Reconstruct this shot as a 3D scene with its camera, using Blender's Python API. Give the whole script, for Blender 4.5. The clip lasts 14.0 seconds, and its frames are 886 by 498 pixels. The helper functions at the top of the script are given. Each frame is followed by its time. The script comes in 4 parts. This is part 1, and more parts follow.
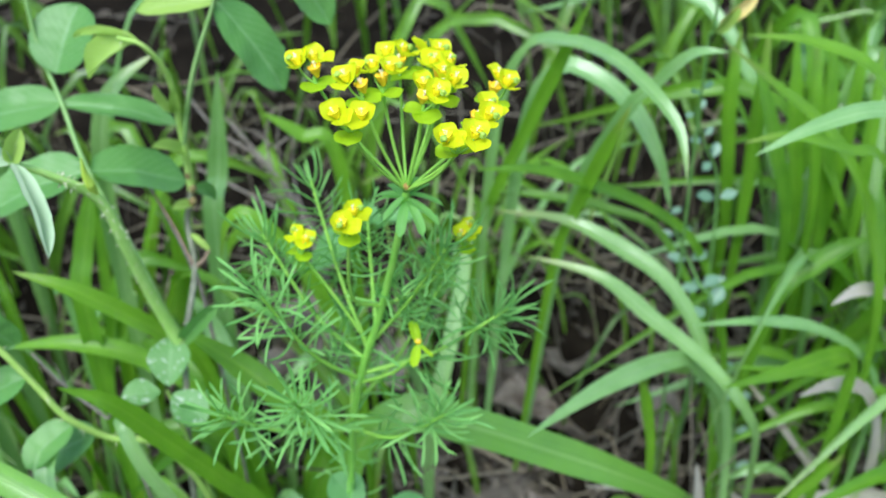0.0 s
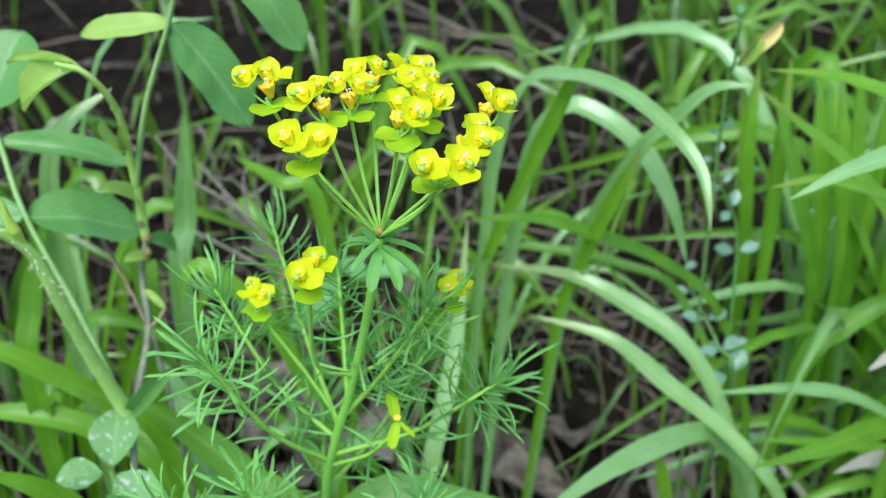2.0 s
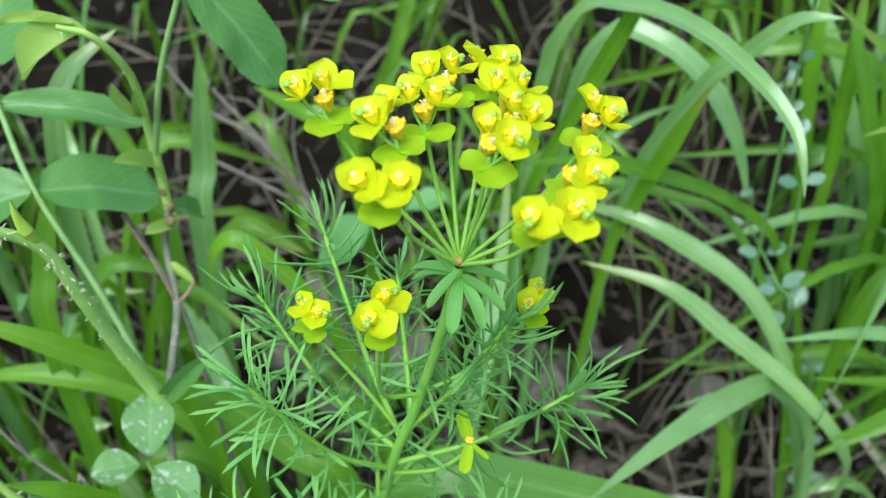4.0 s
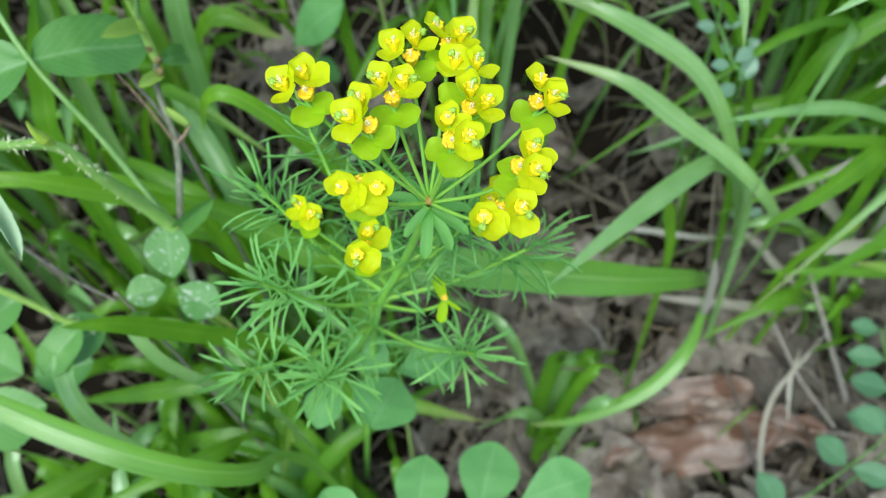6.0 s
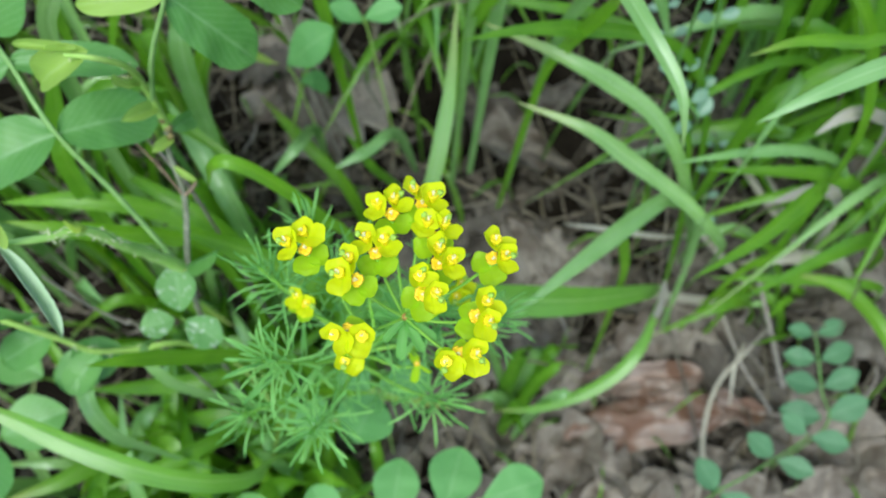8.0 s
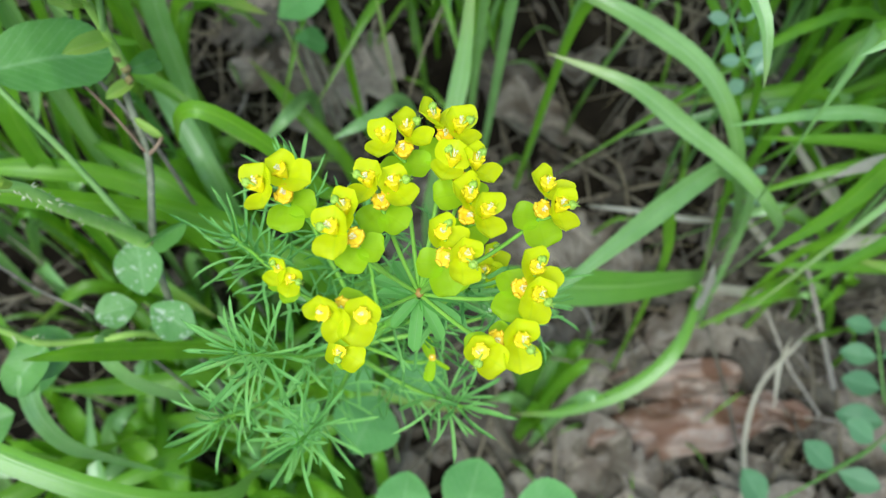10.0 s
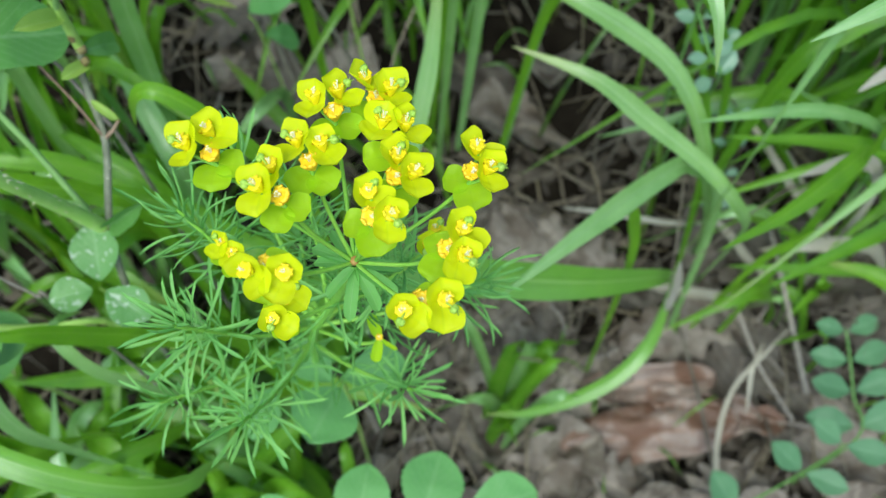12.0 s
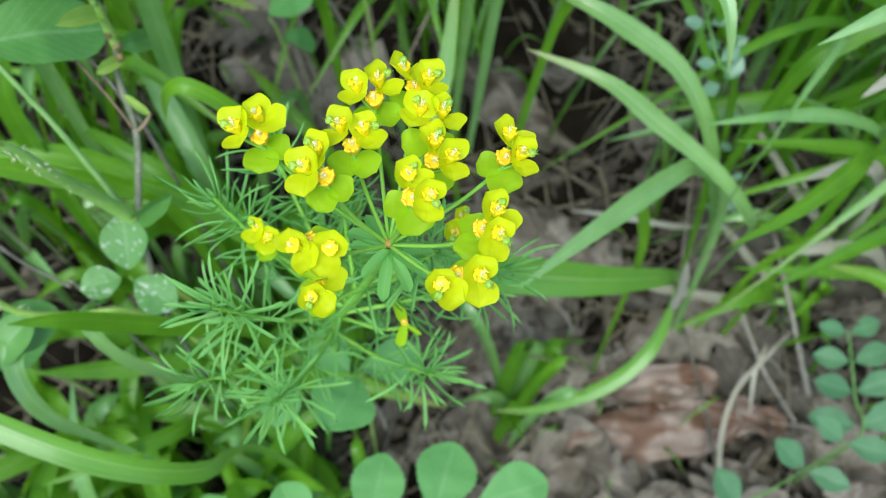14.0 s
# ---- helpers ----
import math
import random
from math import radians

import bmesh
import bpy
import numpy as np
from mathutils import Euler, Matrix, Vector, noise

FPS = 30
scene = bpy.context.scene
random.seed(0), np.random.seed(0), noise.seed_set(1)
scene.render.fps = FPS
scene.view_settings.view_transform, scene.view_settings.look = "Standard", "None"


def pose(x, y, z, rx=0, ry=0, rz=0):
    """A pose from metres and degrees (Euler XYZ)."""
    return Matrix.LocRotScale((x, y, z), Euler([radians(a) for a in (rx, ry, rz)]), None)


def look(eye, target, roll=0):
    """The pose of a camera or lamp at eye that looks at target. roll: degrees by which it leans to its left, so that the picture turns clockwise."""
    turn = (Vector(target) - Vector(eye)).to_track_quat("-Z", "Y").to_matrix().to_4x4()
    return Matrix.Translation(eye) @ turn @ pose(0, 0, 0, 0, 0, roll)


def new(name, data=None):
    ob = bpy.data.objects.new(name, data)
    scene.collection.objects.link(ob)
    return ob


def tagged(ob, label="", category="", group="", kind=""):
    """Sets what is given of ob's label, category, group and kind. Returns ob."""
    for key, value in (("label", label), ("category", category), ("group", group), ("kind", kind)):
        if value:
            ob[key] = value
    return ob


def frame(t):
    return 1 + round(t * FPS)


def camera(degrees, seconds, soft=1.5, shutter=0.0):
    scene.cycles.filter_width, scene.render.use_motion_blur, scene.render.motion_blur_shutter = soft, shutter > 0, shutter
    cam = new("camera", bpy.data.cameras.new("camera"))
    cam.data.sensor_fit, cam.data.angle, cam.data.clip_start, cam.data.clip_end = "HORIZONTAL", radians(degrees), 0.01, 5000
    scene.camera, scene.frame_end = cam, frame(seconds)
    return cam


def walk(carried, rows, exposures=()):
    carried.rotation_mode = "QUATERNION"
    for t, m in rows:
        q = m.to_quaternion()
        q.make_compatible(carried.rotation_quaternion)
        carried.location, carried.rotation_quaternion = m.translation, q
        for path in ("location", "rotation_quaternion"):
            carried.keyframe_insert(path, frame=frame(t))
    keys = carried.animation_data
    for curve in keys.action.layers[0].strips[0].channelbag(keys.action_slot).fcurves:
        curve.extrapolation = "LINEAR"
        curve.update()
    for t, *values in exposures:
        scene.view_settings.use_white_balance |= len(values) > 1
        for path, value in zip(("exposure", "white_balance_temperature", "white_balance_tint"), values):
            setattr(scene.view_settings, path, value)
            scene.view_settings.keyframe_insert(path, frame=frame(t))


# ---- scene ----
cam = camera(51.5, 14.0, soft=1.05)
cam.data.dof.use_dof = True
cam.data.dof.focus_distance, cam.data.dof.aperture_fstop = 0.157, 23.5
PATH = [
    (0, (0.01776, 0.02747, 0.46572), (0.01621, 0.27569, 0.29724), 0.88),
    (0.5, (0.01954, 0.03580, 0.47236), (0.01789, 0.27752, 0.29469), 0.17),
    (1, (0.01857, 0.03451, 0.45174), (0.01732, 0.27526, 0.27275), 0.24),
    (1.5, (0.02115, 0.04272, 0.45148), (0.02043, 0.29527, 0.28957), 0.70),
    (2, (0.02130, 0.05865, 0.44451), (0.01905, 0.31708, 0.29216), 0.85),
    (2.2, (0.02057, 0.06736, 0.44323), (0.01761, 0.32679, 0.29259), 0.74),
    (4.3, (0.00477, 0.09596, 0.45994), (0.00293, 0.31603, 0.25606), -0.46),
    (4.5, (0.00422, 0.09248, 0.46967), (0.00250, 0.30216, 0.25512), -0.70),
    (5, (0.01101, 0.09887, 0.47785), (0.00952, 0.28545, 0.24294), -0.91),
    (5.5, (0.01182, 0.10857, 0.49091), (0.01236, 0.27660, 0.24238), -1.04),
    (6, (0.00898, 0.11454, 0.50894), (0.01122, 0.26158, 0.24745), -1.50),
    (6.5, (0.01209, 0.11687, 0.53696), (0.01749, 0.24899, 0.26767), -0.19),
    (7, (0.01745, 0.11865, 0.55042), (0.02350, 0.24343, 0.27767), 0.81),
    (7.5, (0.01399, 0.12628, 0.56674), (0.02077, 0.24810, 0.29267), 1.75),
    (8, (0.01240, 0.13690, 0.56352), (0.01923, 0.25769, 0.28899), 2.07),
    (8.2, (0.01123, 0.14048, 0.56124), (0.01805, 0.26110, 0.28664), 2.13),
    (10.3, (0.00785, 0.15212, 0.50540), (0.01405, 0.27327, 0.23102), 1.92),
    (10.5, (0.00617, 0.15255, 0.50440), (0.01273, 0.27502, 0.23061), 2.05),
    (11, (0.01189, 0.14890, 0.50505), (0.01983, 0.27409, 0.23254), 2.83),
    (11.5, (0.02040, 0.14527, 0.50523), (0.02895, 0.27126, 0.23310), 3.33),
    (12, (0.01894, 0.14375, 0.50587), (0.02748, 0.26994, 0.23383), 3.33),
    (12.5, (0.01851, 0.14376, 0.50639), (0.02686, 0.26978, 0.23427), 3.35),
    (13, (0.01873, 0.14094, 0.51119), (0.02732, 0.26793, 0.23953), 3.61),
    (13.5, (0.01437, 0.13772, 0.51094), (0.02305, 0.26576, 0.23978), 3.73),
    (14, (0.01298, 0.13564, 0.51187), (0.02191, 0.26472, 0.24121), 3.99),
]
EXPOSURES = [(0, 0.97, 6150, 9.0), (2.2, 0.96, 6150, 9.0), (5.0, 0.76, 6300, 4.5), (6.5, 0.70, 6350, 2.5), (8.2, 0.71, 6350, 2.5), (14.0, 0.70, 6350, 1.5)]
walk(cam, [(t, look(eye, target, roll)) for t, eye, target, roll in PATH], EXPOSURES)

# ---- light: bright shade under a high, soft sky ----
world = bpy.data.worlds.new("sky")
scene.world = world
world.use_nodes = True
wn = world.node_tree.nodes
sky = wn.new("ShaderNodeTexSky")
sky.sky_type, sky.sun_disc = "NISHITA", False
sky.air_density, sky.dust_density = 0.9, 1.5
sky.sun_elevation, sky.sun_rotation = radians(61), radians(203)
world.node_tree.links.new(sky.outputs[0], wn["Background"].inputs[0])
wn["Background"].inputs[1].default_value = 0.135
sun = new("sun", bpy.data.lights.new("sun", "SUN"))
sun.data.energy, sun.data.angle, sun.data.color = 2.3, radians(40), (0.92, 1.0, 0.98)
sun.matrix_world = look((-0.32, -0.75, 1.48), (0, 0, 0))


# ---- materials ----
def nodes_of(name):
    m = bpy.data.materials.new(name)
    m.use_nodes = True
    nt = m.node_tree
    return m, nt.nodes, nt.links, nt.nodes["Principled BSDF"]


def mixed(nodes, links, a, b, fac, mode="MIX"):
    n = nodes.new("ShaderNodeMix")
    n.data_type, n.blend_type = "RGBA", mode
    for value, socket in ((fac, n.inputs[0]), (a, n.inputs[6]), (b, n.inputs[7])):
        if hasattr(value, "is_linked"):
            links.new(value, socket)
        elif isinstance(value, tuple):
            socket.default_value = (*value, 1)
        else:
            socket.default_value = value
    return n.outputs[2]


def ranged(nodes, links, value, lo, hi, out_lo=0.0, out_hi=1.0):
    n = nodes.new("ShaderNodeMapRange")
    links.new(value, n.inputs[0])
    for i, v in enumerate((lo, hi, out_lo, out_hi)):
        n.inputs[i + 1].default_value = v
    return n.outputs[0]


def calc(nodes, links, op, a, b=0.0):
    n = nodes.new("ShaderNodeMath")
    n.operation = op
    for value, socket in ((a, n.inputs[0]), (b, n.inputs[1])):
        if hasattr(value, "is_linked"):
            links.new(value, socket)
        else:
            socket.default_value = value
    return n.outputs[0]


def noisy(nodes, links, scale, detail=4.0, vector=None):
    n = nodes.new("ShaderNodeTexNoise")
    n.inputs["Scale"].default_value, n.inputs["Detail"].default_value = scale, detail
    if vector is not None:
        links.new(vector, n.inputs["Vector"])
    return n.outputs[0]


def leaf_material(name, dark, light, midrib, through_col, see=0.35, rough=0.45, veins=0.0, ribs=0.0, blotch=None, loose=False, gloss=0.4, relief=0.35, mottle=None):
    """A thin leaf: two-tone colour, midrib and veins laid out along its own length, some light shining through."""
    m, nodes, links, bsdf = nodes_of(name)
    geo = nodes.new("ShaderNodeNewGeometry")
    info = nodes.new("ShaderNodeObjectInfo")
    uv = nodes.new("ShaderNodeUVMap")
    sep = nodes.new("ShaderNodeSeparateXYZ")
    links.new(uv.outputs[0], sep.inputs[0])
    u, v = sep.outputs[0], sep.outputs[1]
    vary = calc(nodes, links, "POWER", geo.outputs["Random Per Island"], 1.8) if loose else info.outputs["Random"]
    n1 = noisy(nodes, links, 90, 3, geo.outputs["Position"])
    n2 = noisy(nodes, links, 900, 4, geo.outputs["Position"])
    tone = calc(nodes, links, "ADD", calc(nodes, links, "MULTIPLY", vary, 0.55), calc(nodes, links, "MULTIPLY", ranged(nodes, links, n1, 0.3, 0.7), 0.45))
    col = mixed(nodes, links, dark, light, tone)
    if ribs:
        hue = calc(nodes, links, "FRACT", calc(nodes, links, "MULTIPLY", vary, 7.3))
        col = mixed(nodes, links, col, (light[0] * 1.25, light[1] * 1.02, light[2] * 0.7), calc(nodes, links, "MULTIPLY", hue, 0.3))
    col = mixed(nodes, links, col, (0.5, 0.5, 0.5), calc(nodes, links, "MULTIPLY", ranged(nodes, links, n2, 0.45, 0.75), 0.05))
    off = calc(nodes, links, "ABSOLUTE", calc(nodes, links, "SUBTRACT", u, 0.5))
    rib = ranged(nodes, links, off, 0.05, 0.012)
    col = mixed(nodes, links, col, midrib, calc(nodes, links, "MULTIPLY", rib, 0.45))
    height = calc(nodes, links, "MULTIPLY", rib, -1.0)
    if ribs:
        w = calc(nodes, links, "SINE", calc(nodes, links, "MULTIPLY", u, ribs * 6.283))
        col = mixed(nodes, links, col, midrib, ranged(nodes, links, w, 0.2, 1.0, 0.0, 0.10))
        along = nodes.new("ShaderNodeCombineXYZ")
        links.new(calc(nodes, links, "MULTIPLY", u, 22.0), along.inputs[0])
        links.new(calc(nodes, links, "MULTIPLY", v, 2.5), along.inputs[1])
        links.new(calc(nodes, links, "MULTIPLY", vary, 60.0), along.inputs[2])
        streak = noisy(nodes, links, 1.0, 3, along.outputs[0])
        col = mixed(nodes, links, col, tuple(0.55 * c for c in dark), ranged(nodes, links, streak, 0.5, 0.75, 0.0, 0.55))
        worn = calc(nodes, links, "MULTIPLY", ranged(nodes, links, v, 0.80, 1.0), ranged(nodes, links, hue, 0.55, 0.8))
        col = mixed(nodes, links, col, (0.36, 0.30, 0.12), calc(nodes, links, "MULTIPLY", worn, 0.6))
        height = calc(nodes, links, "ADD", height, calc(nodes, links, "MULTIPLY", w, 0.14))
    if veins:
        slant = calc(nodes, links, "SUBTRACT", v, calc(nodes, links, "MULTIPLY", off, 0.75))
        w = calc(nodes, links, "SINE", calc(nodes, links, "MULTIPLY", slant, veins * 6.283))
        line = ranged(nodes, links, w, 0.86, 1.0)
        col = mixed(nodes, links, col, midrib, calc(nodes, links, "MULTIPLY", line, 0.30))
        height = calc(nodes, links, "SUBTRACT", height, calc(nodes, links, "MULTIPLY", line, 0.35))
    if blotch:
        spots = ranged(nodes, links, noisy(nodes, links, 520, 5, geo.outputs["Position"]), 0.57, 0.64)
        col = mixed(nodes, links, col, blotch, calc(nodes, links, "MULTIPLY", spots, 0.7))
    if mottle:
        scale, stain, share = mottle
        patch = ranged(nodes, links, noisy(nodes, links, scale, 6, geo.outputs["Position"]), 0.60 - share, 0.70 - share)
        col = mixed(nodes, links, col, stain, calc(nodes, links, "MULTIPLY", patch, 0.85))
    bump = nodes.new("ShaderNodeBump")
    bump.inputs["Strength"].default_value, bump.inputs["Distance"].default_value = relief, 0.0003
    links.new(calc(nodes, links, "ADD", height, calc(nodes, links, "MULTIPLY", n2, 0.6)), bump.inputs["Height"])
    links.new(bump.outputs[0], bsdf.inputs["Normal"])
    links.new(col, bsdf.inputs["Base Color"])
    bsdf.inputs["Roughness"].default_value = rough
    bsdf.inputs["Specular IOR Level"].default_value = gloss
    shine = nodes.new("ShaderNodeBsdfTranslucent")
    links.new(mixed(nodes, links, col, through_col, 0.6), shine.inputs[0])
    mix = nodes.new("ShaderNodeMixShader")
    mix.inputs[0].default_value = see
    links.new(bsdf.outputs[0], mix.inputs[1])
    links.new(shine.outputs[0], mix.inputs[2])
    links.new(mix.outputs[0], nodes["Material Output"].inputs[0])
    return m


def plain_material(name, a, b, scale=300, rough=0.6, relief=0.0004, gloss=0.4, fine=2500, strength=0.5, fleck=0.12):
    m, nodes, links, bsdf = nodes_of(name)
    geo = nodes.new("ShaderNodeNewGeometry")
    info = nodes.new("ShaderNodeObjectInfo")
    n1 = noisy(nodes, links, scale, 5, geo.outputs["Position"])
    n2 = noisy(nodes, links, fine, 4, geo.outputs["Position"])
    tone = calc(nodes, links, "ADD", ranged(nodes, links, n1, 0.32, 0.68, 0.0, 0.7), calc(nodes, links, "MULTIPLY", info.outputs["Random"], 0.3))
    links.new(mixed(nodes, links, mixed(nodes, links, a, b, tone), (0.02, 0.015, 0.01), ranged(nodes, links, n2, 0.55, 0.75, 0.0, fleck)), bsdf.inputs["Base Color"])
    bsdf.inputs["Roughness"].default_value = rough
    bsdf.inputs["Specular IOR Level"].default_value = gloss
    bump = nodes.new("ShaderNodeBump")
    bump.inputs["Strength"].default_value, bump.inputs["Distance"].default_value = strength, relief
    links.new(calc(nodes, links, "ADD", n1, n2), bump.inputs["Height"])
    links.new(bump.outputs[0], bsdf.inputs["Normal"])
    return m


M_GRASS = leaf_material("grass_blade", (0.046, 0.175, 0.009), (0.185, 0.425, 0.020), (0.28, 0.46, 0.06), (0.36, 0.66, 0.02), see=0.4, rough=0.36, ribs=7, gloss=0.55)
# Glaucous blades; the base colour is also raised and blued to paint sky sheen.
M_GRASS_PALE = leaf_material("grass_blade_glaucous_sheen", (0.120, 0.31, 0.062), (0.285, 0.50, 0.180), (0.40, 0.56, 0.28), (0.28, 0.56, 0.07), see=0.30, rough=0.27, ribs=8, gloss=1.0)
M_GRASS_BROAD = leaf_material("grass_blade_broad", (0.115, 0.32, 0.035), (0.19, 0.43, 0.055), (0.40, 0.58, 0.20), (0.30, 0.62, 0.04), see=0.34, rough=0.32, ribs=10, gloss=0.8)
# Wide tone range: the near-black green blades imitate shaded gaps by colour.
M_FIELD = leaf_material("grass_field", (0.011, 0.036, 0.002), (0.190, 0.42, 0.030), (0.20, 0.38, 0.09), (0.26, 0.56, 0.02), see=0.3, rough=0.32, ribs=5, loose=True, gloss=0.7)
M_STRAW = leaf_material("dead_grass", (0.27, 0.25, 0.20), (0.50, 0.48, 0.42), (0.55, 0.5, 0.4), (0.5, 0.42, 0.25), see=0.2, rough=0.6, ribs=6)
# The dark end stands in for missing shade among the stalks; the tan is straw.
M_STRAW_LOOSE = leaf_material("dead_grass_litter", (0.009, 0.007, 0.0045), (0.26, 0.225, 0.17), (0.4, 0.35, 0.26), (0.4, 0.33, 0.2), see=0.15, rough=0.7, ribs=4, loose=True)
M_BRACT = leaf_material("spurge_bract", (0.76, 0.82, 0.006), (0.87, 0.92, 0.010), (0.66, 0.78, 0.02), (0.84, 0.94, 0.02), see=0.50, rough=0.5, gloss=0.25, relief=0.12)
M_BRACT_LOW = leaf_material("spurge_lower_bract", (0.40, 0.64, 0.012), (0.54, 0.78, 0.018), (0.46, 0.68, 0.03), (0.56, 0.88, 0.03), see=0.54, rough=0.5, gloss=0.25, relief=0.12)
M_NEEDLE = leaf_material("spurge_needle", (0.155, 0.41, 0.110), (0.32, 0.62, 0.175), (0.36, 0.60, 0.20), (0.3, 0.7, 0.1), see=0.4, rough=0.5, gloss=0.3)
M_WHORL = leaf_material("spurge_whorl_leaf", (0.14, 0.38, 0.09), (0.23, 0.52, 0.13), (0.32, 0.56, 0.2), (0.35, 0.75, 0.1), see=0.45, rough=0.5, gloss=0.3)
M_STEM = plain_material("spurge_stem", (0.23, 0.54, 0.07), (0.33, 0.64, 0.11), 250, 0.45, 0.0002)
M_RAY = plain_material("spurge_ray", (0.22, 0.48, 0.06), (0.32, 0.58, 0.09), 300, 0.45, 0.0002)
M_ORANGE = plain_material("cyathium_orange", (0.80, 0.47, 0.012), (0.86, 0.62, 0.03), 1500, 0.4, 0.0002)
M_YELLOW = plain_material("cyathium_yellow", (0.78, 0.58, 0.008), (0.85, 0.72, 0.012), 1500, 0.4, 0.0002)
M_STAMEN = plain_material("stamen_cream", (0.8, 0.74, 0.5), (0.88, 0.84, 0.66), 1500, 0.5, 0.0001)
M_HUB = plain_material("hub_brown", (0.34, 0.16, 0.04), (0.50, 0.30, 0.10), 1500, 0.6, 0.0003)
M_CAPSULE = plain_material("capsule_green", (0.26, 0.44, 0.05), (0.38, 0.54, 0.08), 1500, 0.5, 0.0003)
M_ROSE = leaf_material("rose_leaflet", (0.085, 0.25, 0.048), (0.15, 0.34, 0.075), (0.26, 0.44, 0.2), (0.2, 0.5, 0.08), see=0.3, rough=0.42, veins=9, gloss=0.5)
M_SEEDLING = leaf_material("seedling_leaflet", (0.12, 0.32, 0.09), (0.18, 0.42, 0.13), (0.24, 0.46, 0.18), (0.22, 0.55, 0.1), see=0.32, rough=0.5, veins=9, gloss=0.35)
M_ROSE_YOUNG = leaf_material("rose_young_leaf", (0.29, 0.46, 0.07), (0.42, 0.58, 0.13), (0.42, 0.55, 0.22), (0.4, 0.65, 0.12), see=0.35, rough=0.5, veins=10)
M_SPOTTED = leaf_material("spotted_leaflet", (0.12, 0.29, 0.08), (0.18, 0.36, 0.11), (0.26, 0.44, 0.2), (0.2, 0.5, 0.08), see=0.3, rough=0.45, veins=8, blotch=(0.55, 0.62, 0.5))
M_PALE_LEAF = leaf_material("pale_leaf_back", (0.40, 0.55, 0.34), (0.55, 0.68, 0.48), (0.6, 0.7, 0.5), (0.4, 0.65, 0.2), see=0.3, rough=0.5, veins=10)
# Brown crumbs; their near-black end has the shade under the grass painted in.
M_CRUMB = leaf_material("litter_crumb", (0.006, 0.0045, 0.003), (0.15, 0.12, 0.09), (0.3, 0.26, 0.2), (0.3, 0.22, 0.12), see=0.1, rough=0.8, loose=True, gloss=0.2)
M_VETCH = leaf_material("vetch_leaflet", (0.075, 0.19, 0.085), (0.12, 0.26, 0.125), (0.2, 0.36, 0.2), (0.18, 0.42, 0.14), see=0.28, rough=0.5, veins=9)
# Lighter than M_VETCH: the sheen on these bluish leaflets is painted into the colour.
M_VETCH_PALE = leaf_material("vetch_leaflet_sheen", (0.11, 0.24, 0.135), (0.20, 0.34, 0.225), (0.28, 0.42, 0.3), (0.2, 0.42, 0.2), see=0.25, rough=0.35, veins=7, gloss=0.9)
M_YELLOWED = leaf_material("yellowed_leaf", (0.66, 0.46, 0.10), (0.82, 0.68, 0.28), (0.6, 0.5, 0.25), (0.8, 0.6, 0.2), see=0.35, rough=0.6, veins=6)
M_ROSE_STEM = plain_material("rose_stem", (0.30, 0.50, 0.09), (0.42, 0.60, 0.15), 200, 0.5, 0.0004, fleck=0.05)
M_ROSE_CANE = plain_material("rose_green_cane", (0.34, 0.60, 0.12), (0.46, 0.70, 0.20), 200, 0.5, 0.0003, fleck=0.02)
M_ROSE_WOOD = plain_material("rose_wood", (0.12, 0.13, 0.08), (0.29, 0.30, 0.22), 300, 0.7, 0.0006)
M_VETCH_STEM = plain_material("vetch_stem", (0.10, 0.24, 0.05), (0.16, 0.33, 0.08), 300, 0.5, 0.0002)
M_ROSE_BUD = plain_material("rose_bud", (0.42, 0.62, 0.06), (0.55, 0.72, 0.12), 300, 0.5, 0.0003, fleck=0.03)
M_LEAF_STALK = plain_material("rose_leaf_stalk", (0.17, 0.33, 0.09), (0.28, 0.44, 0.15), 200, 0.5, 0.0003, fleck=0.05)
M_NODE = plain_material("rose_node", (0.16, 0.10, 0.04), (0.34, 0.30, 0.12), 500, 0.8, 0.0006)
M_REDDISH = plain_material("reddish_stub", (0.20, 0.12, 0.08), (0.34, 0.24, 0.17), 400, 0.7, 0.0004)
M_PRICKLE = plain_material("prickle", (0.55, 0.58, 0.32), (0.74, 0.72, 0.52), 900, 0.45, 0.0001)
M_TWIG = plain_material("dry_twig", (0.17, 0.14, 0.115), (0.36, 0.315, 0.27), 350, 0.85, 0.0006)
M_DEAD = leaf_material("dead_leaf", (0.028, 0.021, 0.016), (0.225, 0.195, 0.160), (0.30, 0.25, 0.2), (0.35, 0.25, 0.15), see=0.1, rough=0.75, veins=7, blotch=(0.10, 0.07, 0.05), gloss=0.25, mottle=(70, (0.05, 0.037, 0.028), 0.05))
M_DEAD_PALE = leaf_material("dead_leaf_pale", (0.11, 0.085, 0.066), (0.31, 0.262, 0.215), (0.40, 0.33, 0.26), (0.4, 0.3, 0.2), see=0.12, rough=0.65, veins=6, blotch=(0.10, 0.07, 0.05), gloss=0.4, mottle=(60, (0.10, 0.072, 0.052), 0.08))
M_DEAD_RED = leaf_material("dead_leaf_red", (0.22, 0.155, 0.125), (0.37, 0.30, 0.26), (0.34, 0.2, 0.14), (0.4, 0.2, 0.1), see=0.1, rough=0.6, veins=5, blotch=(0.22, 0.10, 0.06), gloss=0.5, mottle=(48, (0.125, 0.055, 0.028), 0.115))
# Near-black base colour: the shade deep between the blades is painted into the soil.
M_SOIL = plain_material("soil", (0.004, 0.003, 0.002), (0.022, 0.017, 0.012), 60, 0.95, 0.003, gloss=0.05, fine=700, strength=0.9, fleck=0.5)


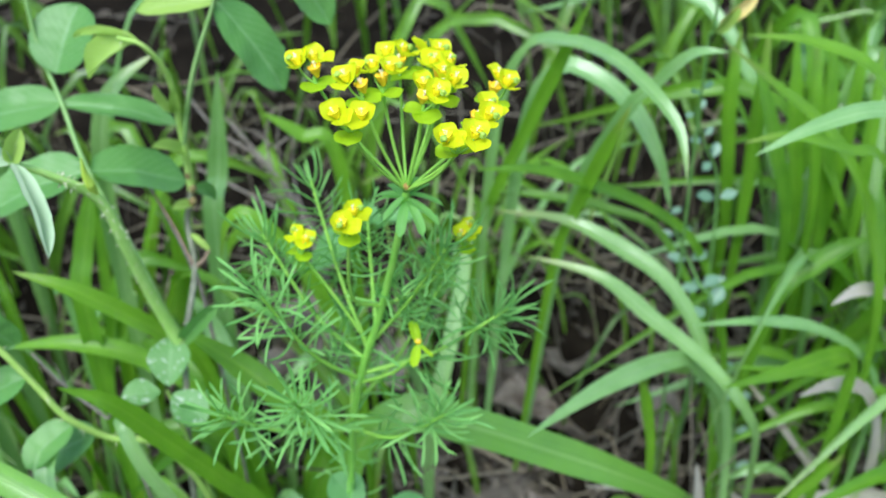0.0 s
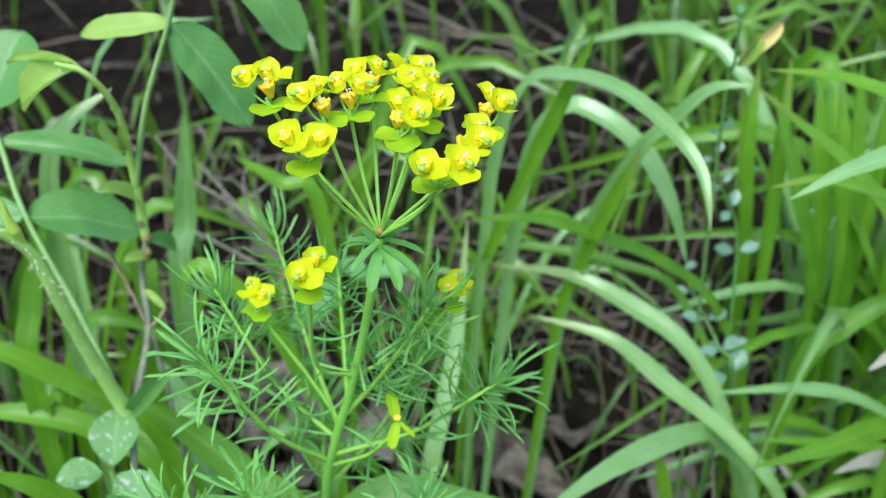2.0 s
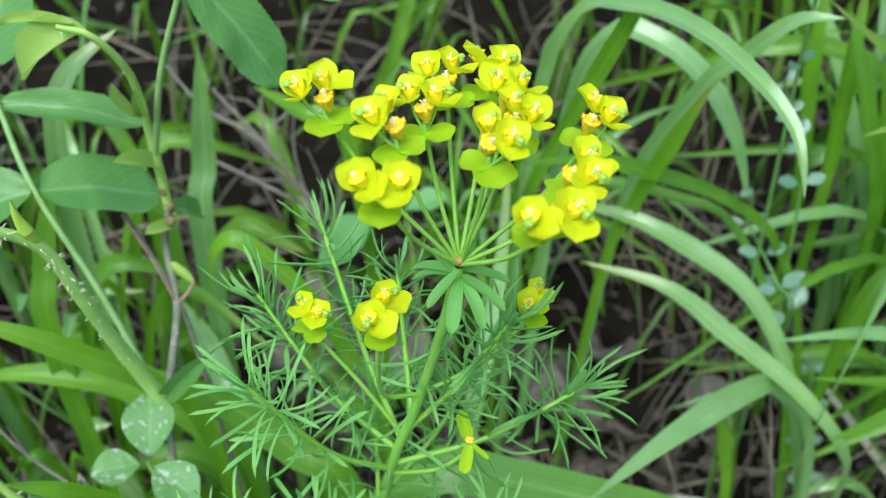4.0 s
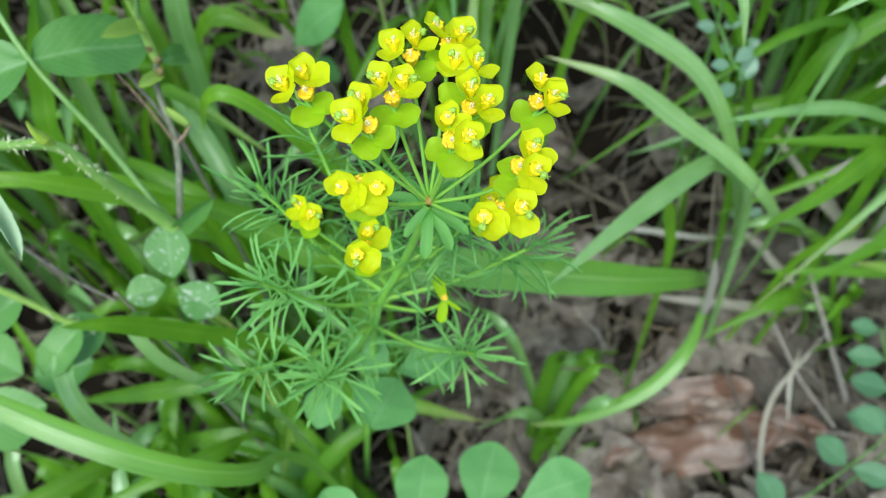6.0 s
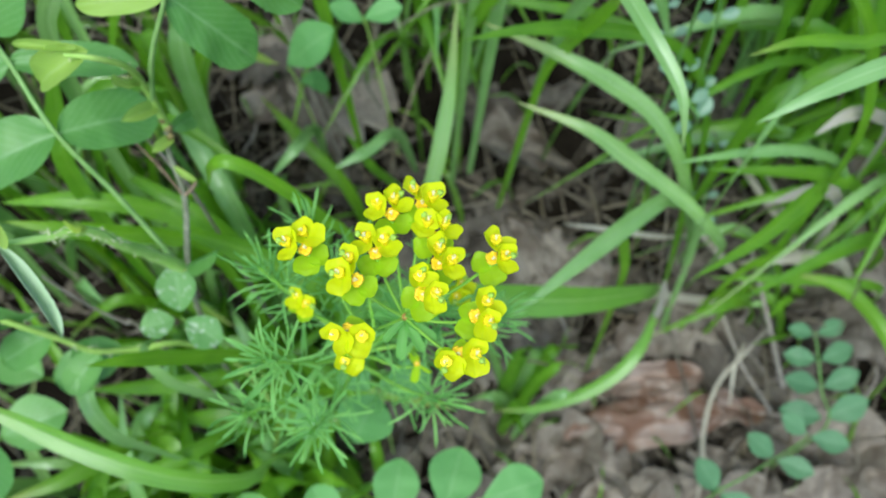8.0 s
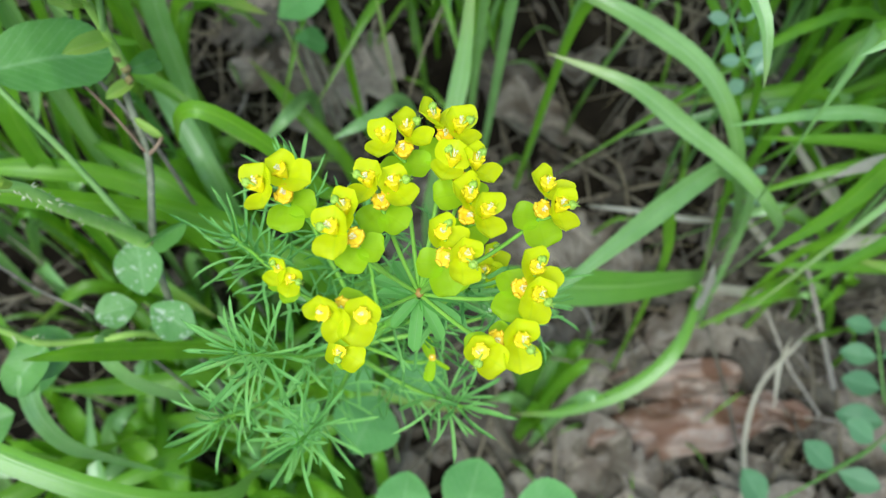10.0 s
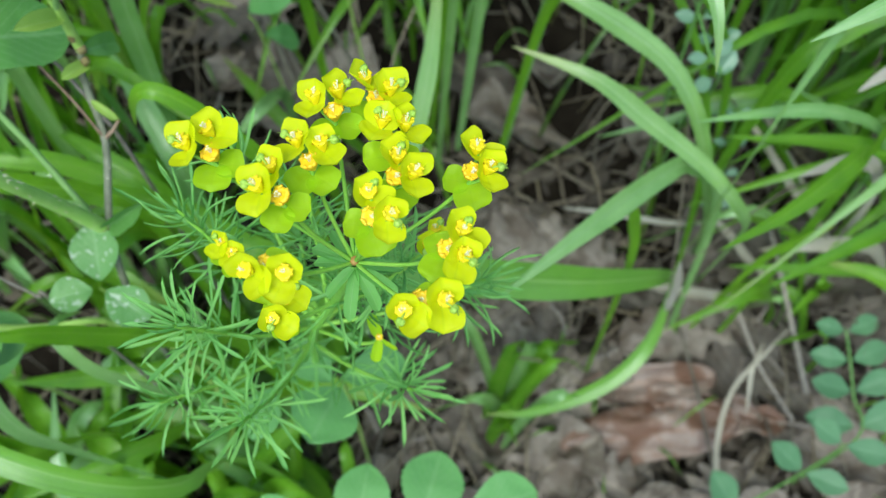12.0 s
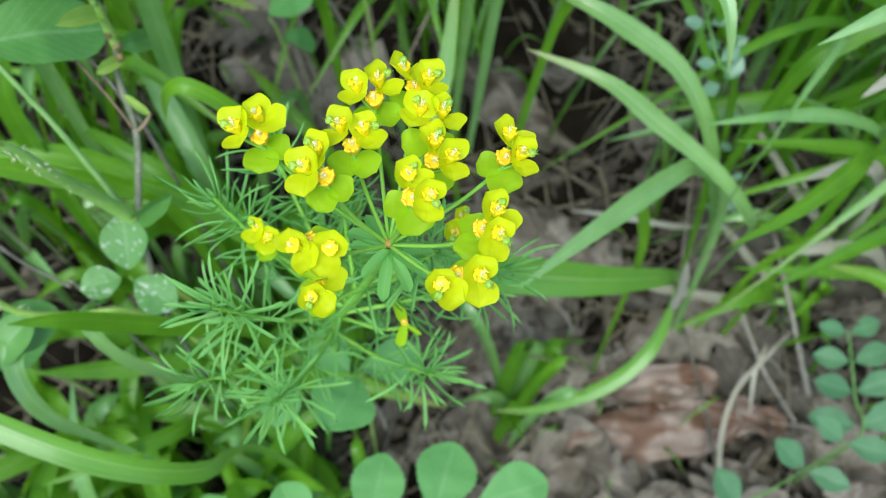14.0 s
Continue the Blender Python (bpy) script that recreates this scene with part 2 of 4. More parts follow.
# ---- building blocks ----
def spline(points, n):
    """n + 1 places along a smooth line through the points."""
    p = [Vector(q) for q in points]
    if len(p) == 2:
        return [p[0].lerp(p[1], i / n) for i in range(n + 1)]
    p = [2 * p[0] - p[1]] + p + [2 * p[-1] - p[-2]]
    out, spans = [], len(p) - 3
    for i in range(n + 1):
        f = min(i / n * spans, spans - 1e-9)
        k, s = int(f), f - int(f)
        a, b, c, d = p[k : k + 4]
        out.append(0.5 * (2 * b + (c - a) * s + (2 * a - 5 * b + 4 * c - d) * s * s + (3 * b - a - 3 * c + d) * s ** 3))
    return out


def tangents(line):
    last = len(line) - 1
    return [(line[min(i + 1, last)] - line[max(i - 1, 0)]).normalized() for i in range(last + 1)]


def add_grid(bm, rows, uvs):
    """Quads between rows of places, with their layout along and across."""
    lay = bm.loops.layers.uv.verify()
    grid = [[bm.verts.new(p) for p in row] for row in rows]
    for i in range(len(grid) - 1):
        for j in range(len(grid[0]) - 1):
            f = bm.faces.new((grid[i][j], grid[i][j + 1], grid[i + 1][j + 1], grid[i + 1][j]))
            f.smooth = True
            for loop, (a, b) in zip(f.loops, ((i, j), (i, j + 1), (i + 1, j + 1), (i + 1, j))):
                loop[lay].uv = uvs[a][b]


def add_tube(bm, points, r0, r1, sides=7, n=None):
    line = spline(points, n or max(4, 5 * (len(points) - 1)))
    tans, rows = tangents(line), []
    ref = Vector((0.3, 1, 0.2))
    for i, (p, t) in enumerate(zip(line, tans)):
        a = t.cross(ref).normalized()
        b = a.cross(t)
        r = r0 + (r1 - r0) * i / (len(line) - 1)
        rows.append([p + r * (a * math.cos(2 * math.pi * k / sides) + b * math.sin(2 * math.pi * k / sides)) for k in range(sides + 1)])
    add_grid(bm, rows, [[(k / sides, i / (len(rows) - 1)) for k in range(sides + 1)] for i in range(len(rows))])
    bmesh.ops.remove_doubles(bm, verts=bm.verts, dist=min(r0, r1) * 0.05 + 1e-7)
    return line


def add_blade(bm, points, width, face=(0, -0.55, 0.8), n=22, fold=0.18, tip=0.28, root=0.3, wave=0.0, seed=0, twist=0.0):
    """A grass blade from root to tip: a keeled strip that narrows to a long point."""
    line = spline(points, n)
    tans, rows, uvs = tangents(line), [], []
    face = Vector(face)
    for i, (p, t) in enumerate(zip(line, tans)):
        s = i / n
        w = width * min(1.0, 0.38 + 0.62 * s / root) * min(1.0, ((1 - s) / tip) ** 0.75 if s < 1 else 0.0)
        w = max(w, width * 0.015)
        side = t.cross(face)
        side = side.normalized() if side.length > 1e-4 else Vector((1, 0, 0))
        up = side.cross(t)
        if twist:
            turn = Matrix.Rotation(twist * (s - 0.3), 3, t)
            side, up = turn @ side, turn @ up
        row = []
        for j in range(5):
            c = j / 2 - 1
            q = p + side * (0.5 * w * c) + up * (fold * w * (abs(c) ** 1.3 - 0.5))
            if wave:
                q += up * wave * w * math.sin(9 * s + 2.5 * c + seed)
            row.append(q)
        rows.append(row)
        uvs.append([(j / 4, s) for j in range(5)])
    add_grid(bm, rows, uvs)


def add_leaf(bm, m, wide=0.6, belly=0.45, cup=0.15, arch=0.12, teeth=0, notch=0.0, point=1.0, n=14, across=6, wave=0.0, seed=0, lobes=0, crease=1.5, oval=0.0):
    """A leaf of length 1 along y, facing z, carried to its place by m."""
    rows, uvs = [], []
    rnd = random.Random(seed)
    ph = rnd.uniform(0, 6)
    for i in range(n + 1):
        s = i / n
        shape = (s / belly) ** 0.55 if s < belly else max(0.0, 1 - ((s - belly) / (1 - belly)) ** 2) ** (0.5 * point + 0.12)
        shape = math.sin(min(1.0, shape) * math.pi / 2)
        if oval:
            shape = max(0.0, math.sin(math.pi * s ** (math.log(0.5) / math.log(belly)))) ** oval
        if teeth:
            shape *= 1 + 0.035 * (2 * ((s * teeth) % 1) - 1)
        if lobes:
            shape *= 1 - 0.38 * (0.5 + 0.5 * math.cos(s * lobes * 6.283)) * (s > 0.12)
        w = 0.5 * wide * shape
        row, uvr = [], []
        for j in range(across + 1):
            c = 2 * j / across - 1
            y = s - notch * abs(c) * (1 - s) * 0.5 * (1 - s)
            z = cup * w * abs(c) ** crease * 2 - arch * (s - 0.35) ** 2 + 0.02 * (abs(c) - 0.5)
            z += wave * (noise.noise(Vector((c * 1.3 + ph, s * 3.1, ph))) + 0.4 * noise.noise(Vector((c * 3 + ph, s * 7, ph))))
            row.append(m @ Vector((w * c, y, z)))
            uvr.append((0.5 + 0.5 * c, s))
        rows.append(row)
        uvs.append(uvr)
    add_grid(bm, rows, uvs)


def laid(base, tip, normal=(0, 0, 1), length=None):
    """The pose, with scale, that carries a leaf of length 1 from base to tip with its face towards normal."""
    base, tip = Vector(base), Vector(tip)
    y = (tip - base).normalized()
    x = y.cross(Vector(normal))
    x = x.normalized() if x.length > 1e-5 else y.orthogonal().normalized()
    z = x.cross(y)
    size = length or (tip - base).length
    m = Matrix((x, y, z)).transposed().to_4x4()
    return Matrix.Translation(base) @ m @ Matrix.Scale(size, 4)


def mesh_of(name, bm, material):
    me = bpy.data.meshes.new(name)
    bm.to_mesh(me)
    bm.free()
    me.materials.append(material)
    return me


def thing(name, place, label, category, group="", kind=""):
    ob = new(name)
    ob.location = place
    ob.empty_display_size = 0.01
    return tagged(ob, label, category, group, kind)


def part(name, bm, material, parent, label="", m=None):
    """One mesh under a thing, or under a part that stands unmoved. bm: a bmesh, or a mesh shared between alike parts."""
    me = mesh_of(name, bm, material) if isinstance(bm, bmesh.types.BMesh) else bm
    ob = new(name, me)
    ob.parent = parent
    if parent.data is None:
        ob.matrix_parent_inverse = Matrix.Translation(-parent.location)
    if m is not None:
        ob.matrix_basis = m
    return tagged(ob, label)


def whole(name, bm, material, label, category, group="", kind=""):
    ob = new(name, mesh_of(name, bm, material))
    return tagged(ob, label, category, group, kind)


def polar(p, dist, deg, rise=0.0):
    return Vector(p) + Vector((dist * math.cos(radians(deg)), dist * math.sin(radians(deg)), rise))


# ---- ground: a bank that rises away ----
def ground_at(x, y):
    base = 0.012 + 0.52 * max(0.0, min(y, 0.5) - 0.27) + 0.22 * max(0.0, min(y, 1.1) - 0.5) + 0.02 * max(0.0, min(y, 40) - 1.1)
    bump_ = 0.010 * noise.noise(Vector((x * 9, y * 9, 1))) + 0.005 * noise.noise(Vector((x * 30, y * 30, 4)))
    return base + bump_


def build_ground():
    xs = [-60, -20, -6, -2, -1.2] + [-0.8 + 0.02 * i for i in range(81)] + [1.2, 2, 6, 20, 60]
    ys = [-60, -15, -4, -1.2, -0.5] + [-0.2 + 0.02 * i for i in range(86)] + [1.9, 2.6, 4, 9, 25, 80]
    bm = bmesh.new()
    add_grid(bm, [[(x, y, ground_at(x, y)) for x in xs] for y in ys], [[(0, 0)] * len(xs)] * len(ys))
    whole("ground", bm, M_SOIL, "woodland soil under litter and grass, gap shade put into its dark colour", "ground", kind="structure")


build_ground()


# ---- the spurge ----
HUB = Vector((0.008, 0.2098, 0.358))
STEM = [(-0.035, 0.252, 0.0), (-0.024, 0.244, 0.12), (-0.013, 0.234, 0.228), (-0.010, 0.228, 0.263), (-0.006, 0.223, 0.290), (0.0, 0.219, 0.314), (0.005, 0.214, 0.339), HUB]


def stem_at(z):
    line = spline(STEM, 200)
    return min(line, key=lambda p: abs(p.z - z))


spurge = thing("spurge_plant", STEM[0], "flowering cypress spurge with a yellow umbel and feathery green side shoots", "plant")
bm = bmesh.new()
add_tube(bm, STEM, 0.0013, 0.0009, 10, 40)
stem = part("stem", bm, M_STEM, spurge, "slender ribbed light green stem")


def bract_mesh(name, wide, belly, cup, arch, material, seed, point=0.7):
    b = bmesh.new()
    add_leaf(b, Matrix.Identity(4), wide, belly, cup, arch, notch=0.35, crease=2.0, point=point, n=10, across=8, wave=0.07, seed=seed)
    return mesh_of(name, b, material)


HOODS = [bract_mesh("bract", 1.36 + 0.08 * k, 0.50, 0.26, 0.10 + 0.08 * k, M_BRACT, k) for k in range(3)]
LIPS = [bract_mesh("bract", 1.28 + 0.08 * k, 0.52, 0.22, -0.05 + 0.22 * k, M_BRACT, 3 + k, 0.8) for k in range(3)]
LOW_BRACTS = [bract_mesh("lower_bract", 1.22 + 0.06 * k, 0.48, 0.10, 0.22, M_BRACT_LOW, 7 + k, 0.85) for k in range(3)]


def cyathium_mesh(material, seed, gland):
    """A funnel with four horned crescent glands lying on its rim."""
    b = bmesh.new()
    rnd = random.Random(seed)
    rows = []
    for z, r in ((0, 0.20), (0.3, 0.40), (0.7, 0.64), (1.05, 0.78), (1.2, 0.76), (1.16, 0.5), (1.02, 0.01)):
        rows.append([(r * math.cos(k * 0.5236), r * math.sin(k * 0.5236), z + (0.05 * math.sin(k * 2.6 + seed) if r > 0.6 else 0)) for k in range(13)])
    add_grid(b, rows, [[(0, 0)] * 13] * len(rows))
    for k in range(4):
        a = k * 1.5708 + rnd.uniform(-0.2, 0.2)
        c = Vector((0.80 * math.cos(a), 0.80 * math.sin(a), 1.12 + rnd.uniform(-0.05, 0.08)))
        out, side = Vector((math.cos(a), math.sin(a), 0)), Vector((-math.sin(a), math.cos(a), 0))
        line = [c + side * 0.36 * s + out * (0.10 * s * s - 0.10) + Vector((0, 0, 0.08 * s * s)) for s in (-1, -0.5, 0, 0.5, 1)]
        add_tube(b, line[:3], 0.09, gland, 6, 4)
        add_tube(b, line[2:], gland, 0.09, 6, 4)
    bmesh.ops.recalc_face_normals(b, faces=b.faces)
    return mesh_of("cyathium", b, material)


def stamen_mesh(seed):
    b = bmesh.new()
    rnd = random.Random(seed)
    for k in range(6):
        a, r = rnd.uniform(0, 6.28), rnd.uniform(0.05, 0.50)
        top = Vector((r * math.cos(a), r * math.sin(a), rnd.uniform(0.55, 1.35)))
        add_tube(b, [(0.4 * top.x, 0.4 * top.y, 0.1), top], 0.05, 0.04, 4, 2)
        for side in (-0.07, 0.07):
            bmesh.ops.create_icosphere(b, subdivisions=1, radius=0.085, matrix=Matrix.Translation(top + Vector((side, side * rnd.uniform(-1, 1), 0))))
    return mesh_of("stamen_tuft", b, M_STAMEN)


def capsule_mesh():
    """A three-lobed green seed case on a bent stalk."""
    b = bmesh.new()
    add_tube(b, [(0, 0, 0.5), (0.5, 0, 1.0), (1.0, 0, 1.0)], 0.10, 0.12, 6, 6)
    for k in range(3):
        a = k * 2.0944
        bmesh.ops.create_icosphere(b, subdivisions=2, radius=0.38, matrix=Matrix.Translation((1.25, 0.22 * math.cos(a), 0.9 + 0.22 * math.sin(a))) @ Matrix.Diagonal((1.25, 1, 1, 1)))
    for k in range(3):
        a = k * 2.0944 + 0.5
        add_tube(b, [(1.65, 0, 0.9), (1.9, 0.2 * math.cos(a), 0.9 + 0.2 * math.sin(a)), (2.05, 0.35 * math.cos(a), 0.9 + 0.35 * math.sin(a))], 0.06, 0.05, 4, 4)
    for f in b.faces:
        f.smooth = True
    return mesh_of("capsule", b, M_CAPSULE)


ORANGE = [cyathium_mesh(M_ORANGE, k, 0.22) for k in range(3)]
YELLOW = [cyathium_mesh(M_YELLOW, 5 + k, 0.18) for k in range(3)]
STAMENS = [stamen_mesh(k) for k in range(4)]
CAPSULE = capsule_mesh()
rnd = random.Random(4)


def floret(parent, p, deg, size, lean, orange=False, capsule=True, bracts=True):
    """A cyathium at p on a branch towards deg, between a raised bract (the hood) and a spread one (the lip) that stand across the branch."""
    up = (Vector((0, -0.1, 1)) + lean).normalized()
    tilt = up.copy()
    if bracts:
        pair = sorted((deg + 90, deg - 90), key=lambda a: 0.45 * math.cos(radians(a)) - math.sin(radians(a)))
        for a, towards, rise, shapes in ((pair[0], 120, 56, HOODS), (pair[1], -65, 18, LIPS)):
            a += 0.35 * (((towards - a + 180) % 360) - 180) + rnd.uniform(-10, 10)
            el = radians(rise + rnd.uniform(-9, 9))
            flat = polar((0, 0, 0), 1, a)
            d = flat * math.cos(el) + Vector((0, 0, math.sin(el) - 0.55 * flat.dot(lean)))
            if rise > 30:
                tilt = (up + 0.28 * flat).normalized()
            start = p + flat * size * 0.10 - up * 0.0011
            part("bract", rnd.choice(shapes), None, parent, m=laid(start, start + d.normalized() * size * rnd.uniform(0.84, 0.96), up))
    cup = (0.00182 if orange else 0.00158) * size / 0.0044
    at = Matrix.Translation(p - up * (0.0016 if orange else 0.0014)) @ tilt.to_track_quat("Z", "Y").to_matrix().to_4x4() @ Matrix.Rotation(rnd.uniform(0, 6.28), 4, "Z")
    part("cyathium", rnd.choice(ORANGE if orange else YELLOW), None, parent, "orange horned cup" if orange else "yellow horned cup", m=at @ Matrix.Diagonal((cup, cup, cup * 1.25, 1)))
    part("stamen_tuft", rnd.choice(STAMENS), None, parent, "cream stamen heads", m=at @ Matrix.Translation((0, 0, cup * 1.25)) @ Matrix.Scale(cup * 0.68, 4))
    if capsule:
        part("capsule", CAPSULE, None, parent, "round green seed capsule", m=Matrix.Translation(p - up * 0.0001) @ Euler((0, 0.25, radians(deg) + rnd.uniform(-0.5, 0.5))).to_matrix().to_4x4() @ Matrix.Scale(0.00130, 4))


def umbel_ray(x, y, z, subs, lows, base=HUB, size=0.0044, name="umbel_ray", r=0.00040, via=None):
    """One ray of the umbel: stalk, a middle cyathium, side florets (distance in mm, direction) and its lower bracts."""
    c = Vector((x, y, z)) * 0.001
    b = bmesh.new()
    mid = via or (base.lerp(c, 0.5) + Vector((0, 0, -0.0015)) + 0.1 * Vector((c.x - base.x, c.y - base.y, 0)))
    add_tube(b, [base, mid, c - Vector((0, 0, 0.0030)), c - Vector((0, 0, 0.0014))], r, r * 0.85, 7, 14)
    for dist, deg in subs:
        q = polar(c, dist * 0.00075, deg, 0.0017)
        add_tube(b, [c - Vector((0, 0, 0.0032)), polar(c, dist * 0.0005, deg, -0.0012), q], r * 0.7, r * 0.6, 6, 6)
    ray = part(name, b, M_RAY, spurge, "thin green flower stalk")
    out = Vector((c.x - base.x, c.y - base.y, 0))
    lean = out.normalized() * (0.27 if name == "umbel_ray" else 0.08) + Vector((0, -0.06, 0))
    floret(ray, c, 0, size, lean, orange=True, capsule=False, bracts=False)
    for dist, deg in subs:
        q = polar(c, dist * 0.00075, deg, 0.0017)
        floret(ray, q, deg, size * 0.98, lean + 0.2 * (q - c).normalized(), capsule=rnd.random() < 0.8)
    for dist, deg in lows:
        d = polar((0, 0, 0), 1, deg, 0.05) - Vector((0, 0, 0.5 * polar((0, 0, 0), 1, deg).dot(lean)))
        start = polar(c, 0.0004, deg, -0.0030)
        part("lower_bract", rnd.choice(LOW_BRACTS), None, ray, "greener lower bract", m=laid(start, start + d.normalized() * (0.0004 * dist + 0.0025) * size / 0.0044, (0, -0.05, 1)))
    return ray


umbel_ray(-12.0, 215.9, 384.5, ((5.5, 172), (4.4, 97)), ((4.7, -97), (3.7, -3)))
umbel_ray(-1.1, 208.9, 384.0, ((4.8, 172), (6.0, 118)), ((4.2, -114), (3.0, -12)))
umbel_ray(2.7, 215.2, 383.0, ((5.0, 130), (4.0, 50)), ((4.5, -38), (4.2, -140)))
umbel_ray(6.0, 224.3, 383.0, ((4.8, 151), (4.1, 74)), ((3.8, -17), (3.4, -129)))
umbel_ray(12.5, 226.7, 383.0, ((4.1, 113), (3.6, 20)), ((3.4, -159), (3.0, -52)))
umbel_ray(15.0, 218.5, 383.0, ((4.6, 115), (4.8, 45)), ((4.4, -165), (3.6, -21)))
umbel_ray(15.4, 212.8, 382.5, ((4.2, -4), (3.8, 70)), ((3.2, -150), (3.6, -31)))
umbel_ray(11.9, 206.0, 383.0, ((3.9, 85), (4.1, -18)), ((5.4, -70), (3.4, 175)))
umbel_ray(27.2, 214.3, 381.5, ((4.9, 67), (3.9, -8)), ((5.1, -80), (3.4, 170)))
umbel_ray(23.2, 201.8, 380.5, ((4.6, 37), (4.4, -42)), ((4.4, -120), (3.6, 110)))
umbel_ray(19.3, 194.1, 379.5, ((4.4, -125), (5.1, -20)), ((4.2, -165), (3.0, 40)))
umbel_ray(-3.0, 198.9, 381.5, ((4.1, -140), (4.9, -44)), ((5.2, -92), (3.0, 60)))

# flowering side stalks lower on the stem
N1, N2 = stem_at(0.318), stem_at(0.302)
umbel_ray(-5.0, 203.0, 353.0, ((3.6, -100), (3.4, 60)), ((4.6, -80), (3.6, 130)), N1, 0.0043, "flower_stalk", 0.0005, Vector((-0.006, 0.211, 0.326)))
umbel_ray(-20.0, 222.0, 334.5, ((2.6, 120), (2.4, -20)), ((3.6, -60), (3.2, 150)), N2, 0.0038, "flower_stalk", 0.0005, Vector((-0.011, 0.222, 0.316)))
umbel_ray(22.0, 224.0, 336.5, ((2.6, 60), (2.4, -100)), ((3.6, -70), (3.2, 100)), N1, 0.0038, "flower_stalk", 0.0005, Vector((0.013, 0.223, 0.322)))
young = umbel_ray(10.5, 212.5, 311.0, (), (), stem_at(0.285), 0.0024, "flower_stalk", 0.0005, Vector((0.004, 0.216, 0.297)))
for deg, rise in ((115, 0.006), (-105, -0.0055), (-25, -0.0035)):
    b = bmesh.new()
    p = Vector((0.0105, 0.2125, 0.310))
    add_leaf(b, laid(p, polar(p, 0.0045, deg, rise * 0.8), (0, -0.5, 0.8)), 0.40 if deg != -25 else 0.2, 0.5, 0.2, 0.2, point=0.8, n=8, across=4)
    part("young_bract", b, M_BRACT_LOW, young)


def needle_mesh(wide, bend, seed):
    b = bmesh.new()
    add_leaf(b, Matrix.Identity(4), wide, 0.86, 0.2, bend, point=0.7, n=9, across=2, seed=seed)
    return mesh_of("needle_leaf", b, M_NEEDLE)


NEEDLES = [needle_mesh(0.054 + 0.010 * (k % 3), (-0.8, -0.4, -0.1, 0.25, 0.6)[k % 5], k) for k in range(10)]
WHORL = []
for k in range(3):
    b = bmesh.new()
    add_leaf(b, Matrix.Identity(4), 0.25, 0.55, 0.12, 0.25 + 0.2 * k, point=0.8, n=9, across=4, seed=k)
    WHORL.append(mesh_of("whorl_leaf", b, M_WHORL))
for k in range(10):
    a = k * 36 + rnd.uniform(-17, 17)
    start = HUB - Vector((0, 0, 0.0005 + 0.002 * rnd.random()))
    part("whorl_leaf", WHORL[k % 3], None, spurge, m=laid(start, polar(start, 0.0090 * rnd.uniform(0.7, 1.15), a, rnd.uniform(-0.0045, 0.0025)), (0, 0, 1)))
b = bmesh.new()
bmesh.ops.create_icosphere(b, subdivisions=2, radius=0.0009, matrix=Matrix.Translation(HUB + Vector((0, -0.0002, 0.0012))))
part("hub_bud", b, M_HUB, spurge, "tiny orange-brown bud in the middle of the umbel")


def side_shoot(z, tip, sag, leaves, tuft, length=0.0140, seed=0, r=0.00072):
    """A leafy shoot from the stem at height z to its tip, needles along it and a tuft at its end."""
    rn = random.Random(seed)
    start, tip = stem_at(z), Vector(tip)
    mid = start.lerp(tip, 0.5) + Vector((0, 0, -sag))
    line = spline([start, mid, tip], 60)
    tans = tangents(line)
    b = bmesh.new()
    add_tube(b, [start, mid, tip], r, r * 0.6, 7, 14)
    shoot = part("side_shoot", b, M_RAY, spurge, "leafy green side shoot")
    leaves, tuft = int(leaves * 1.35), int(tuft * 1.3)
    for k in range(leaves + tuft):
        s = rn.uniform(0.22, 0.8) if k < leaves else 0.78 + 0.22 * (k - leaves) / tuft
        i = int(s * 60)
        t = tans[i]
        a = t.orthogonal().normalized()
        ang = k * 2.39996 + rn.uniform(-0.3, 0.3)
        out = a * math.cos(ang) + t.cross(a) * math.sin(ang)
        el = radians(rn.uniform(50, 100)) if k < leaves else radians(25 + 75 * (1 - (s - 0.78) / 0.22) + rn.uniform(-14, 14))
        d = t * math.cos(el) + out * math.sin(el) + Vector((0, 0, 0.12))
        ln = length * rn.uniform(0.75, 1.15) * (0.62 if s > 0.985 else 1.0)
        part("needle_leaf", rn.choice(NEEDLES), None, shoot, m=laid(line[i], line[i] + d.normalized() * ln, t))
    return shoot


side_shoot(0.287, (-0.030, 0.208, 0.331), 0.006, 18, 26, seed=1)
side_shoot(0.296, (-0.033, 0.236, 0.328), 0.006, 24, 24, seed=2)
side_shoot(0.310, (-0.004, 0.236, 0.335), 0.003, 24, 20, 0.011, seed=3)
side_shoot(0.303, (0.018, 0.219, 0.337), 0.002, 28, 20, 0.012, seed=4)
side_shoot(0.290, (0.035, 0.226, 0.312), 0.004, 20, 26, seed=5)
side_shoot(0.268, (-0.020, 0.194, 0.306), 0.006, 14, 26, seed=6)
side_shoot(0.262, (-0.042, 0.203, 0.292), 0.004, 14, 26, seed=7)
side_shoot(0.262, (0.018, 0.206, 0.291), 0.006, 14, 26, seed=8)
side_shoot(0.250, (-0.012, 0.250, 0.285), 0.004, 12, 18, 0.013, seed=9)
side_shoot(0.275, (0.016, 0.245, 0.305), 0.004, 22, 18, 0.012, seed=10)
side_shoot(0.300, (-0.020, 0.245, 0.340), 0.004, 12, 18, 0.012, seed=11)
# short single needles on the main stem
for k in range(26):
    p = stem_at(0.225 + 0.11 * k / 26)
    a = k * 137.5
    part("needle_leaf", NEEDLES[k % 10], None, stem, m=laid(p, polar(p, 0.013, a, rnd.uniform(-0.004, 0.004)), (0, 0, 1)))


